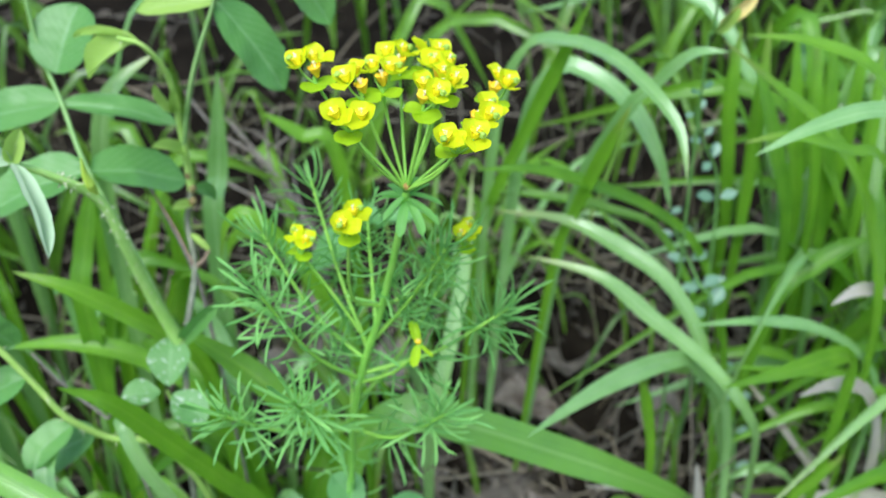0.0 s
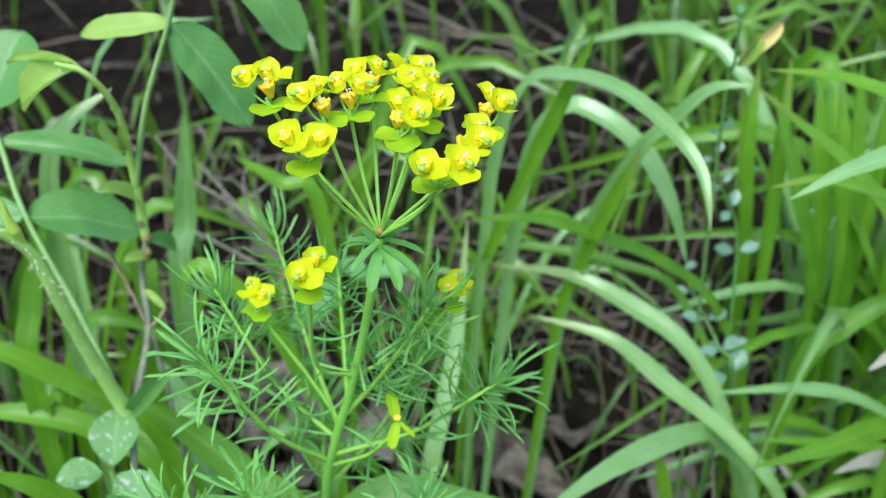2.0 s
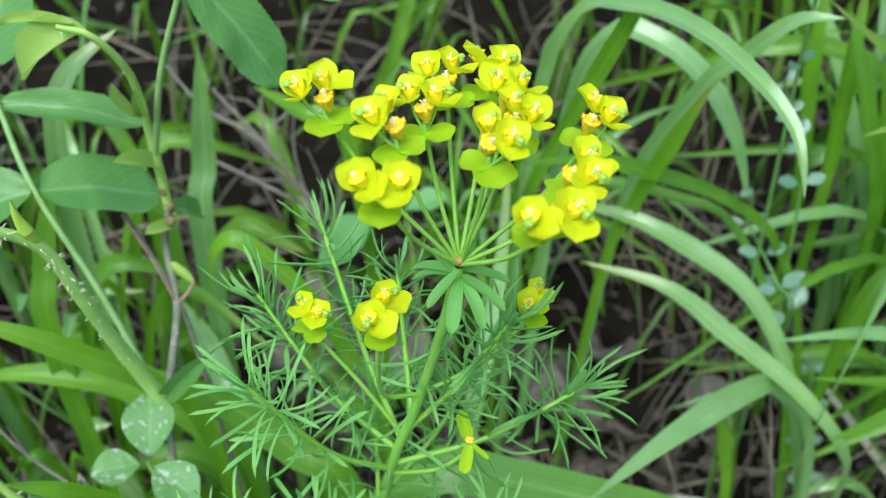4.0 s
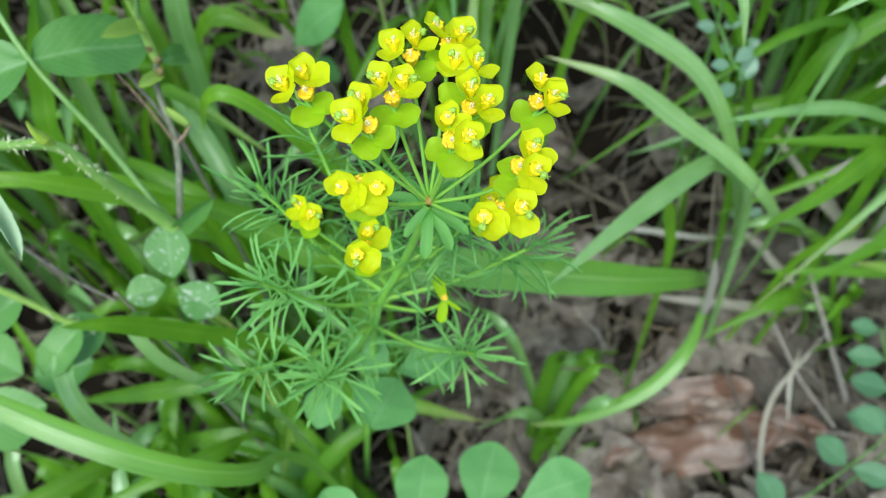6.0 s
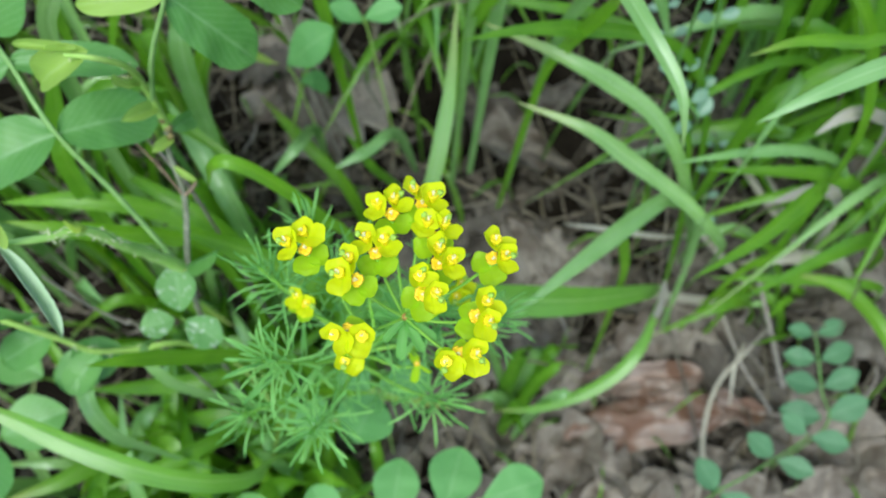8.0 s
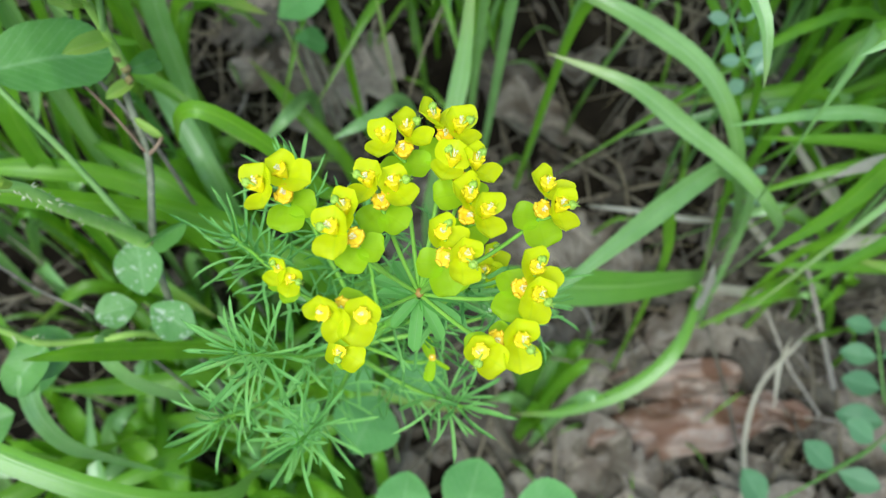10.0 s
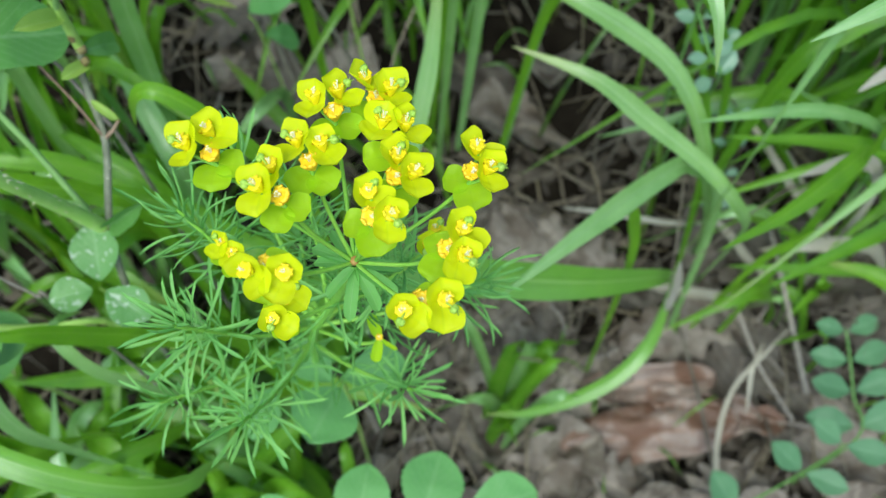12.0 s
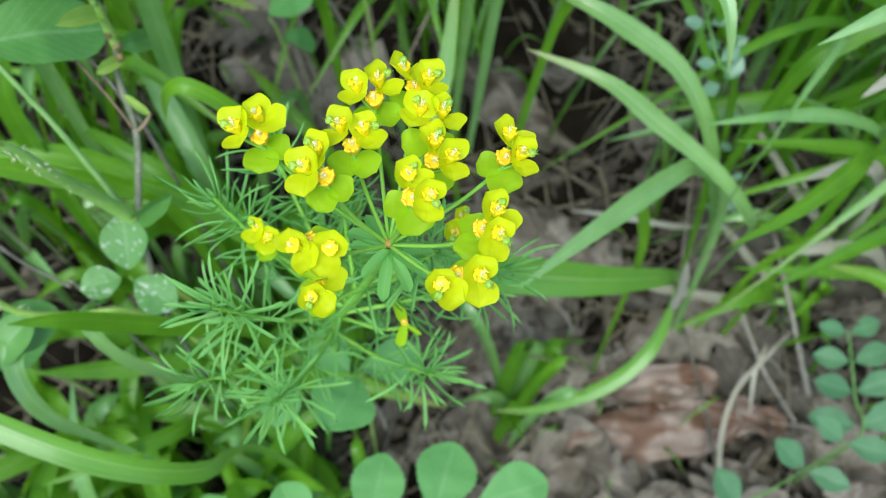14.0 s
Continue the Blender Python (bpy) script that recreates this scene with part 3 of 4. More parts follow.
# ---- grass ----
def tuft(x, y, label):
    return thing("grass_tuft", (x, y, ground_at(x, y)), label, "grass", "grass tufts")


def blade(parent, width, points, face=(0, -0.55, 0.8), material=None, label="", **kw):
    """points: from the tip to the root, in millimetres."""
    b = bmesh.new()
    add_blade(b, [Vector(p) * 0.001 for p in reversed(points)], width * 0.001, face, **kw)
    part("blade", b, material or M_GRASS, parent, label)


right_tuft = tuft(0.150, 0.300, "clump of arching fresh green grass blades on the bank")
blade(right_tuft, 8.2, [(46, 253, 235), (74, 274, 239), (104, 299, 231), (119, 310, 218), (140, 314, 180), (150, 306, 60)], material=M_GRASS_PALE, root=0.7)
blade(right_tuft, 7.2, [(51, 337, 253), (78, 324, 253), (99, 316, 239), (122, 306, 224), (140, 298, 204), (150, 304, 172), (166, 330, 60)], material=M_GRASS_PALE, root=0.7)
blade(right_tuft, 8.0, [(39, 380, 248), (67, 356, 259), (90, 346, 252), (109, 336, 242), (122, 325, 224), (132, 318, 195), (150, 328, 135), (168, 345, 60)], material=M_GRASS_PALE, root=0.7)
blade(right_tuft, 6.5, [(28, 338, 292), (52, 345, 289), (76, 353, 278), (105, 362, 261), (130, 366, 236), (150, 362, 180), (160, 345, 60)], root=0.7)
blade(right_tuft, 5.0, [(31, 390, 252), (57, 385, 254), (90, 380, 250), (116, 370, 239), (140, 345, 180), (150, 315, 50)], root=0.7)
blade(right_tuft, 5.5, [(117, 320, 232), (148, 325, 231), (175, 330, 223), (201, 335, 202), (212, 335, 170), (205, 325, 60)], material=M_GRASS_PALE, root=0.7)
blade(right_tuft, 8.0, [(111, 260, 253), (141, 279, 244), (168, 301, 233), (182, 313, 222), (186, 316, 200), (184, 312, 140), (178, 306, 50)], root=0.7)
blade(right_tuft, 5.0, [(90, 290, 236), (97, 290, 212), (102, 288, 175), (108, 288, 40)], root=0.7)
blade(right_tuft, 6.0, [(85, 340, 320), (78, 345, 297), (71, 355, 265), (64, 362, 225), (56, 370, 90)], root=0.7)
blade(right_tuft, 6.5, [(66, 340, 359), (60, 350, 336), (49, 365, 296), (37, 380, 252), (31, 390, 207), (26, 396, 90)], root=0.7)
blade(right_tuft, 5.5, [(192, 310, 170), (182, 310, 154), (172, 310, 130), (160, 305, 60)], root=0.7)

broad_tuft = tuft(-0.015, 0.270, "broad single grass leaf with a bent withered tip")
blade(broad_tuft, 13.5, [(136, 306, 124), (122, 292, 158), (85, 274, 195), (52, 266, 217), (26, 262, 231), (0, 261, 236), (-20, 265, 190), (-26, 270, 40)], material=M_GRASS_BROAD, tip=0.36, fold=0.10)
blade(broad_tuft, 7.0, [(49, 251, 96), (71, 249, 108), (99, 256, 122), (118, 271, 132), (133, 299, 130)], material=M_GRASS_BROAD, label="withered drooping blade tip", tip=0.45)

back_tuft = tuft(0.025, 0.372, "tuft of upright grass blades behind the spurge")
blade(back_tuft, 7.0, [(28, 375, 272), (25, 355, 232), (20, 338, 208), (15, 326, 186), (11, 320, 150), (12, 322, 50)], material=M_GRASS_PALE, fold=0.12)
blade(back_tuft, 8.0, [(112, 360, 262), (104, 362, 285), (92, 366, 305), (76, 372, 317), (60, 380, 315), (48, 385, 270), (40, 388, 100)], material=M_GRASS_PALE)
blade(back_tuft, 7.5, [(91, 274, 325), (90, 279, 333), (88, 286, 339), (81, 298, 345), (71, 320, 347), (59, 345, 342), (46, 365, 330), (36, 380, 280), (30, 385, 90)], material=M_GRASS_PALE, tip=0.62)
blade(back_tuft, 6.0, [(114, 330, 345), (103, 335, 342), (94, 345, 326), (85, 355, 307), (70, 370, 250), (60, 375, 110)], material=M_GRASS_PALE)

edge_tuft = tuft(0.235, 0.340, "clump of tall bright grass at the rising edge")
blade(edge_tuft, 6.0, [(111, 277, 333), (131, 284, 340), (154, 292, 342), (185, 302, 330), (215, 315, 270), (232, 330, 60)], material=M_GRASS_PALE)
blade(edge_tuft, 4.5, [(118, 310, 320), (136, 315, 321), (160, 320, 313), (177, 325, 305), (210, 335, 250), (230, 340, 70)])
blade(edge_tuft, 5.5, [(120, 360, 338), (141, 360, 322), (160, 355, 309), (175, 350, 294), (190, 345, 266), (199, 332, 219), (205, 330, 80)])
blade(edge_tuft, 5.5, [(128, 360, 340), (157, 360, 337), (184, 355, 324), (215, 350, 280), (235, 345, 80)])
blade(edge_tuft, 8.0, [(199, 360, 250), (188, 357, 247), (176, 355, 238), (160, 350, 218), (150, 345, 120)])

blade(edge_tuft, 7.5, [(199, 308, 138), (222, 294, 146), (240, 262, 140), (262, 262, 60)])
blade(edge_tuft, 5.0, [(160, 311, 126), (205, 309, 126), (255, 310, 110), (275, 318, 50)])

for w, pts in (
    (8.0, [(156, 415, 327), (156, 405, 281), (158, 401, 219), (162, 405, 70)]),
    (8.5, [(170, 420, 322), (175, 410, 281), (186, 406, 216), (190, 410, 70)]),
    (7.0, [(175, 410, 324), (179, 400, 289), (189, 396, 223), (193, 400, 70)]),
    (9.0, [(189, 425, 323), (192, 415, 279), (202, 411, 206), (206, 415, 70)]),
    (7.5, [(148, 405, 316), (162, 395, 278), (177, 391, 220), (181, 395, 70)]),
    (9.0, [(208, 435, 319), (207, 425, 271), (207, 421, 198), (211, 425, 70)]),
    (8.0, [(149, 430, 318), (147, 420, 284), (156, 416, 209), (160, 420, 70)]),
    (8.0, [(210, 420, 315), (211, 410, 276), (215, 406, 216), (219, 410, 70)]),
):
    blade(edge_tuft, w, pts, face=(0.25, -0.9, 0.3), root=0.6)

left_tuft = tuft(-0.090, 0.300, "dense clump of broad green grass beside the rose")
blade(left_tuft, 7.0, [(-94, 222, 283), (-82, 228, 271), (-71, 236, 247), (-58, 245, 219), (-45, 256, 180), (-35, 265, 60)])
blade(left_tuft, 4.8, [(-60, 285, 284), (-56, 283, 300), (-50, 282, 306), (-41, 281, 300), (-30, 280, 284), (-22, 280, 265), (-13, 280, 235), (-10, 280, 60)])
blade(left_tuft, 10.0, [(-78, 281, 258), (-58, 280, 242), (-42, 275, 230), (-22, 270, 205), (-10, 270, 60)])
blade(left_tuft, 6.5, [(-125, 270, 289), (-108, 270, 283), (-91, 275, 267), (-81, 280, 253), (-69, 284, 225), (-60, 285, 80)])
blade(left_tuft, 8.0, [(-138, 215, 274), (-123, 210, 269), (-97, 199, 264), (-72, 192, 253), (-52, 195, 230), (-42, 212, 190), (-34, 225, 60)], material=M_GRASS_BROAD)
blade(left_tuft, 6.5, [(-67, 400, 285), (-50, 400, 274), (-33, 400, 258), (-20, 395, 110)])

for w, pts, pale in (
    (6.5, [(-103, 238, 248), (-105, 231, 252), (-105, 220, 247), (-100, 212, 230), (-94, 214, 190), (-88, 226, 60)], True),
    (4.5, [(-82, 245, 244), (-84, 237, 257), (-82, 231, 259), (-77, 227, 246), (-68, 228, 222), (-55, 236, 170), (-48, 246, 60)], True),
    (7.0, [(-126, 204, 160), (-98, 215, 162), (-78, 229, 150), (-72, 247, 110), (-70, 252, 40)], False),
    (8.0, [(-164, 198, 170), (-138, 207, 172), (-119, 223, 158), (-112, 240, 110), (-108, 245, 40)], False),
    (7.5, [(-143, 251, 150), (-112, 248, 164), (-80, 250, 168), (-66, 263, 140), (-58, 270, 50)], False),
    (8.0, [(-162, 312, 220), (-130, 311, 224), (-100, 311, 213), (-75, 306, 185), (-66, 306, 60)], False),
    (8.5, [(-119, 333, 210), (-95, 316, 214), (-73, 307, 195), (-62, 312, 110), (-60, 312, 60)], False),
    (9.0, [(-104, 372, 205), (-83, 340, 204), (-70, 319, 178), (-62, 308, 70)], True),
    (9.0, [(-73, 360, 322), (-78, 360, 278), (-81, 352, 246), (-80, 345, 80)], True),
    (8.5, [(-114, 330, 300), (-123, 320, 264), (-125, 312, 227), (-120, 310, 60)], False),
    (7.5, [(-90, 342, 336), (-104, 332, 326), (-112, 330, 304), (-114, 328, 250), (-110, 325, 60)], True),
    (6.5, [(-72, 409, 150), (-47, 378, 154), (-25, 361, 130), (-15, 352, 70)], False),
    (4.5, [(-24, 372, 172), (-12, 364, 152), (-1, 370, 118), (4, 372, 70)], False),
    (6.0, [(-31, 359, 160), (-14, 368, 162), (0, 385, 150), (10, 395, 90)], True),
    (6.0, [(-62, 353, 162), (-47, 366, 172), (-43, 394, 140), (-42, 400, 90)], True),
):
    blade(left_tuft, w, pts, material=M_GRASS_PALE if pale else M_GRASS)


def sprout(parent, x, y, height, lean_deg, reach, width, droop, rn, pale=False):
    """A blade that rises from the ground and bends over towards lean_deg."""
    z = ground_at(x, y) - 0.004
    d = Vector((math.cos(radians(lean_deg)), math.sin(radians(lean_deg)), 0))
    p0 = Vector((x, y, z))
    pts = [p0, p0 + d * reach * 0.12 + Vector((0, 0, height * 0.5)), p0 + d * reach * 0.45 + Vector((0, 0, height * 0.93)), p0 + d * reach + Vector((0, 0, height * (1 - droop)))]
    b = bmesh.new()
    f = Vector((-d.x * 0.8 + rn.uniform(-0.5, 0.5), -d.y * 0.8 - 0.35 + rn.uniform(-0.3, 0.3), 0.5))
    add_blade(b, pts, width, f, n=14, twist=rn.uniform(-0.6, 0.6))
    part("blade", b, M_GRASS_PALE if pale else M_GRASS, parent)


def fill_tuft(parent, x, y, spread, count, height, width, seed, facing=None, fan=180, bend=1.0):
    rn = random.Random(seed)
    for k in range(count):
        a = rn.uniform(0, 360)
        r = spread * math.sqrt(rn.random())
        px_, py_ = x + r * math.cos(radians(a)), y + r * math.sin(radians(a))
        lean = rn.uniform(0, 360) if facing is None else facing + rn.uniform(-fan, fan)
        h = height * rn.uniform(0.6, 1.15)
        sprout(parent, px_, py_, h, lean, h * bend * rn.uniform(0.25, 1.0), width * rn.uniform(0.6, 1.2), rn.uniform(0.0, 0.5), rn, rn.random() < 0.34)


fill_tuft(left_tuft, -0.125, 0.350, 0.055, 30, 0.17, 0.0085, 1, bend=0.5)
fill_tuft(left_tuft, -0.085, 0.305, 0.045, 26, 0.12, 0.0090, 2, bend=0.6)
fill_tuft(left_tuft, -0.095, 0.225, 0.055, 46, 0.11, 0.0090, 3, bend=1.2)
fill_tuft(left_tuft, -0.045, 0.290, 0.030, 22, 0.11, 0.0090, 12, bend=0.6)
fill_tuft(left_tuft, -0.050, 0.205, 0.045, 34, 0.09, 0.0095, 13, 150, 70, 1.4)
fill_tuft(left_tuft, -0.160, 0.190, 0.050, 30, 0.10, 0.0095, 14, bend=1.3)
fill_tuft(edge_tuft, 0.235, 0.420, 0.055, 34, 0.20, 0.0075, 5)
fill_tuft(edge_tuft, 0.270, 0.370, 0.050, 20, 0.14, 0.0075, 15, 180, 40, 1.5)
fill_tuft(back_tuft, 0.030, 0.455, 0.030, 26, 0.13, 0.0040, 6)
fill_tuft(right_tuft, 0.215, 0.315, 0.030, 8, 0.09, 0.0065, 7, 180, 60, 1.3)
fill_tuft(broad_tuft, 0.062, 0.258, 0.012, 10, 0.12, 0.0075, 8, bend=0.6)
far_tuft = tuft(0.330, 0.480, "tall bright grass farther up the bank")
fill_tuft(far_tuft, 0.330, 0.480, 0.09, 50, 0.19, 0.0062, 9)
far_left_tuft = tuft(-0.230, 0.400, "tall grass in shade farther up the bank")
fill_tuft(far_left_tuft, -0.230, 0.400, 0.09, 36, 0.20, 0.0085, 10, bend=0.6)


def field(seed, count, x0, x1, y0, y1, height, width, name, material, label, clear=None, flat=0.0):
    """Loose grass of one stretch, in one mesh."""
    rn = random.Random(seed)
    bm_ = bmesh.new()
    done = 0
    while done < count:
        x, y = rn.uniform(x0, x1), rn.uniform(y0, y1)
        if clear and clear(x, y):
            continue
        if x < 0.10 and y < 1.0 and not flat and width > 0.004 and rn.random() < 0.74:
            continue
        if noise.noise(Vector((x * 7, y * 7, seed))) < rn.uniform(-0.5, 0.25):
            continue
        done += 1
        h = height * rn.uniform(0.5, 1.2)
        lean = rn.uniform(0, 6.283)
        d = Vector((math.cos(lean), math.sin(lean), 0))
        reach = h * rn.uniform(0.30, 1.20) + flat * rn.uniform(0.5, 1.5)
        h *= 1 - 0.92 * (flat > 0)
        p0 = Vector((x, y, ground_at(x, y) - 0.003 + (0.006 * rn.random() if flat else 0)))
        drop = rn.uniform(0.0, 0.6)
        end = p0 + d * reach
        end.z = (ground_at(end.x, end.y) + 0.003 if flat else p0.z + h * (1 - drop))
        pts = [p0, p0 + d * reach * 0.15 + Vector((0, 0, h * 0.5)), p0 + d * reach * 0.5 + Vector((0, 0, h * 0.92)), end]
        if flat:
            pts = [p0, p0.lerp(end, 0.5) + Vector((rn.uniform(-1, 1), rn.uniform(-1, 1), 0.6)) * 0.012, end]
        add_blade(bm_, pts, width * rn.uniform(0.6, 1.3), (rn.uniform(-0.6, 0.6), -0.6, 0.7), n=8, fold=0.2, twist=rn.uniform(-0.7, 0.7))
    whole(name, bm_, material, label, "grass", kind="stuff")


def bare(x, y):
    return (0.03 < x < 0.24 and y < 0.31) or y < 0.30 or (0.0 < x < 0.15 and y < 0.56)


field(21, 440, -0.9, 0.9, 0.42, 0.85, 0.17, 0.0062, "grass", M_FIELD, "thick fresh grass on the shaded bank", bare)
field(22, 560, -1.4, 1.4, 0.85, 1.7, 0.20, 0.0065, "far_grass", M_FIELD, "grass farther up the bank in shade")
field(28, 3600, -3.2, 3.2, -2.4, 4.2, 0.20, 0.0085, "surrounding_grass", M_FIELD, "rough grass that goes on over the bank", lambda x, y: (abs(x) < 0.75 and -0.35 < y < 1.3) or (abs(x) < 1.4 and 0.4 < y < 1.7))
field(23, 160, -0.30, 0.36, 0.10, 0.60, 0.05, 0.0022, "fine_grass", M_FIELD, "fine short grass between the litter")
field(25, 110, -0.32, 0.42, 0.35, 0.62, 0.08, 0.0030, "thin_grass", M_FIELD, "thin grass blades at the foot of the clumps, some coloured dark as shade")
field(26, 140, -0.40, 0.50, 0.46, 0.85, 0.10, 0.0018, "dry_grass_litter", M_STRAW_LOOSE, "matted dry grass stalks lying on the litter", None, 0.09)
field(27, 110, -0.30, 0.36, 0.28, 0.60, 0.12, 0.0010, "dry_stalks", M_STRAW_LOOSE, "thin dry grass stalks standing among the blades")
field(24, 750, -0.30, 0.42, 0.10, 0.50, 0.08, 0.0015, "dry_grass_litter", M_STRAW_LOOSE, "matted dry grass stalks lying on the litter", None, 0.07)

# crumbled leaf litter
def crumbs(seed, count, x0, x1, y0, y1):
    rn = random.Random(seed)
    bm_ = bmesh.new()
    for k in range(count):
        x, y = rn.uniform(x0, x1), rn.uniform(y0, y1)
        m = Matrix.Translation((x, y, ground_at(x, y) + 0.001 + 0.009 * rn.random())) @ Euler((rn.uniform(-0.7, 0.7), rn.uniform(-0.7, 0.7), rn.uniform(0, 6.28))).to_matrix().to_4x4() @ Matrix.Scale(rn.uniform(0.004, 0.015), 4)
        add_leaf(bm_, m, rn.uniform(0.25, 0.9), rn.uniform(0.3, 0.6), rn.uniform(-0.4, 0.5), rn.uniform(-0.6, 0.6), n=4, across=3, wave=0.2, seed=seed * 1000 + k)
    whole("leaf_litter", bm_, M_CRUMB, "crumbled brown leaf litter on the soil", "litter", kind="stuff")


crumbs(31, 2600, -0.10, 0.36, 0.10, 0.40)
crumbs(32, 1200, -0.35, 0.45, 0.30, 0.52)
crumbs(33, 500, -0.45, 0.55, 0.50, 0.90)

# pale dead blades that arch out of the clump
for pts, w in (
    ([(176, 330, 236), (190, 338, 238), (205, 342, 232), (222, 345, 205), (235, 345, 90)], 6.0),
    ([(168, 318, 196), (185, 322, 200), (202, 325, 190), (215, 326, 150), (220, 325, 50)], 6.5),
    ([(165, 378, 158), (186, 366, 135), (205, 354, 114), (230, 340, 90)], 4.0),
    ([(188, 440, 112), (204, 397, 104), (219, 355, 98), (230, 325, 80)], 4.5),
    ([(120, 330, 66), (150, 322, 72), (182, 318, 70), (205, 322, 60)], 5.0),
    ([(92, 360, 90), (118, 352, 98), (146, 350, 92), (170, 356, 80)], 3.0),
    ([(208, 301, 76), (195, 289, 66), (179, 273, 58), (170, 250, 50), (167, 226, 44), (163, 205, 32)], 2.8),
    ([(165, 354, 96), (176, 344, 92), (187, 334, 84), (200, 326, 74)], 4.5),
    ([(196, 296, 66), (188, 280, 62), (186, 262, 52)], 2.0),
    ([(119, 285, 190), (123, 285, 168), (126, 286, 147), (128, 287, 132)], 4.5),
    ([(173, 316, 132), (202, 318, 134), (229, 318, 128), (262, 320, 70)], 6.5),
):
    b = bmesh.new()
    add_blade(b, [Vector(p) * 0.001 for p in reversed(pts)], w * 0.001, (0, -0.5, 0.8), wave=0.12, seed=w)
    whole("dead_grass", b, M_STRAW, "pale withered grass arching over the litter", "dead grass", "dead grass")


# ---- dog rose shoots ----
def rose_leaflet(parent, base, tip, normal=(0, -0.4, 1), wide=0.56, material=None, label="", cup=0.10, arch=0.25, seed=0, teeth=22):
    b = bmesh.new()
    add_leaf(b, laid(Vector(base) * 0.001, Vector(tip) * 0.001, normal), wide, 0.45, cup, arch, teeth=teeth, point=1.4, n=44, across=8, wave=0.035, seed=seed)
    part("leaflet", b, material or M_ROSE, parent, label)


def prickles(parent, points, count, length, seed, r):
    rn = random.Random(seed)
    line = spline([Vector(p) * 0.001 for p in points], 100)
    tans = tangents(line)
    for k in range(count):
        i = rn.randrange(3, 98)
        a = tans[i].orthogonal().normalized()
        out = Matrix.Rotation(rn.uniform(0, 6.28), 3, tans[i]) @ a
        b = bmesh.new()
        ln = length * rn.uniform(0.5, 1.2)
        p = line[i] + out * r * 0.7
        add_tube(b, [p, p + out * ln * 0.6 - tans[i] * ln * 0.1, p + out * ln - tans[i] * ln * 0.3], 0.00021, 0.00004, 5, 3)
        part("prickle", b, M_PRICKLE, parent)


def cane(parent, points, r0, r1, material, name="cane", label=""):
    b = bmesh.new()
    add_tube(b, [Vector(p) * 0.001 for p in points], r0, r1, 9)
    return part(name, b, material, parent, label)


rose = thing("rose_shoot", (-0.085, 0.262, ground_at(-0.085, 0.262)), "young dog rose shoot with prickly stems and toothed leaflets", "rose", "rose shoots")
WOOD = [(-85, 262, 10), (-78, 258, 120), (-72, 252, 215), (-68, 251, 250), (-69, 261, 267), (-68, 280, 283), (-72, 293, 295), (-69, 294, 307)]
wood = cane(rose, WOOD, 0.0012, 0.0010, M_ROSE_WOOD, "cane", "greyish woody cane")
prickles(wood, WOOD[3:], 14, 0.0012, 1, 0.0011)
UPPER = [(-69, 294, 307), (-69, 293, 329), (-68, 287, 350), (-72, 281, 363), (-79, 280, 366)]
upper = cane(rose, UPPER, 0.0014, 0.0006, M_ROSE_STEM)
prickles(upper, UPPER, 10, 0.0010, 4, 0.0012)
for place, size in (((-69, 293.5, 303), 0.0014), ((-68.5, 293.5, 308), 0.0016), ((-69.2, 293.2, 313), 0.0013), ((-70, 261, 266), 0.0022)):
    b = bmesh.new()
    bmesh.ops.create_icosphere(b, subdivisions=2, radius=size, matrix=Matrix.Translation(Vector(place) * 0.001) @ Matrix.Diagonal((0.85, 0.85, 1.25, 1)))
    for v in b.verts:
        v.co += 0.0006 * noise.noise_vector(v.co * 900)
    for f in b.faces:
        f.smooth = True
    part("node", b, M_NODE, rose, "brown scaly node on the cane")
cane(rose, [(-69, 293, 325), (-62, 291, 350), (-53, 291, 372), (-48, 290, 386)], 0.0009, 0.0006, M_LEAF_STALK, "leaf_stalk")
ARCH = [(-71, 262, 267), (-75, 257, 290), (-77, 250, 314), (-80, 246, 332), (-88, 238, 344), (-96, 234, 350)]
arch_cane = cane(rose, ARCH, 0.0023, 0.0008, M_ROSE_CANE)
prickles(arch_cane, ARCH[:5], 120, 0.0014, 2, 0.0017)
cane(rose, [(-73, 263, 274), (-85, 274, 296), (-99, 285, 320), (-109, 300, 336), (-116, 308, 352), (-118, 312, 372)], 0.0010, 0.0006, M_LEAF_STALK, "leaf_stalk")
cane(rose, [(-68, 281, 284), (-74, 286, 296), (-81, 291, 307)], 0.00045, 0.00035, M_REDDISH, "dead_stub", "thin reddish dead stub")
cane(rose, [(-68, 281, 284), (-65, 282.5, 286.5), (-63, 283.5, 289.5)], 0.0006, 0.0005, M_REDDISH, "leaf_stalk", "reddish leaf stalk")
rose_leaflet(rose, (-63, 283.5, 289.5), (-69.5, 286.5, 294.5), (0.2, -0.6, 0.8), 0.28, M_ROSE_YOUNG, "small yellow-green side leaf", 0.4, 0.4, 31)
rose_leaflet(rose, (-68, 293, 308), (-62.5, 304, 298), (0.2, -0.6, 0.8), 0.40, M_ROSE, "small stipule leaf", 0.3, 0.3, 32)
rose_leaflet(rose, (-69, 294, 301), (-74, 287, 304), (0, -0.6, 0.8), 0.42, M_ROSE_YOUNG, "small stipule leaf", 0.4, 0.2, 33)
rose_leaflet(rose, (-70.5, 261, 267), (-55, 259, 286), (0.1, -0.8, 0.6), 0.22, M_ROSE, "narrow unfolding side leaf", 0.5, 0.1, 34)
rose_leaflet(rose, (-69, 291, 337), (-67.5, 287, 347), (0.2, -0.9, 0.4), 0.3, M_ROSE_YOUNG, "small stipule leaf", 0.5, 0.1, 35)
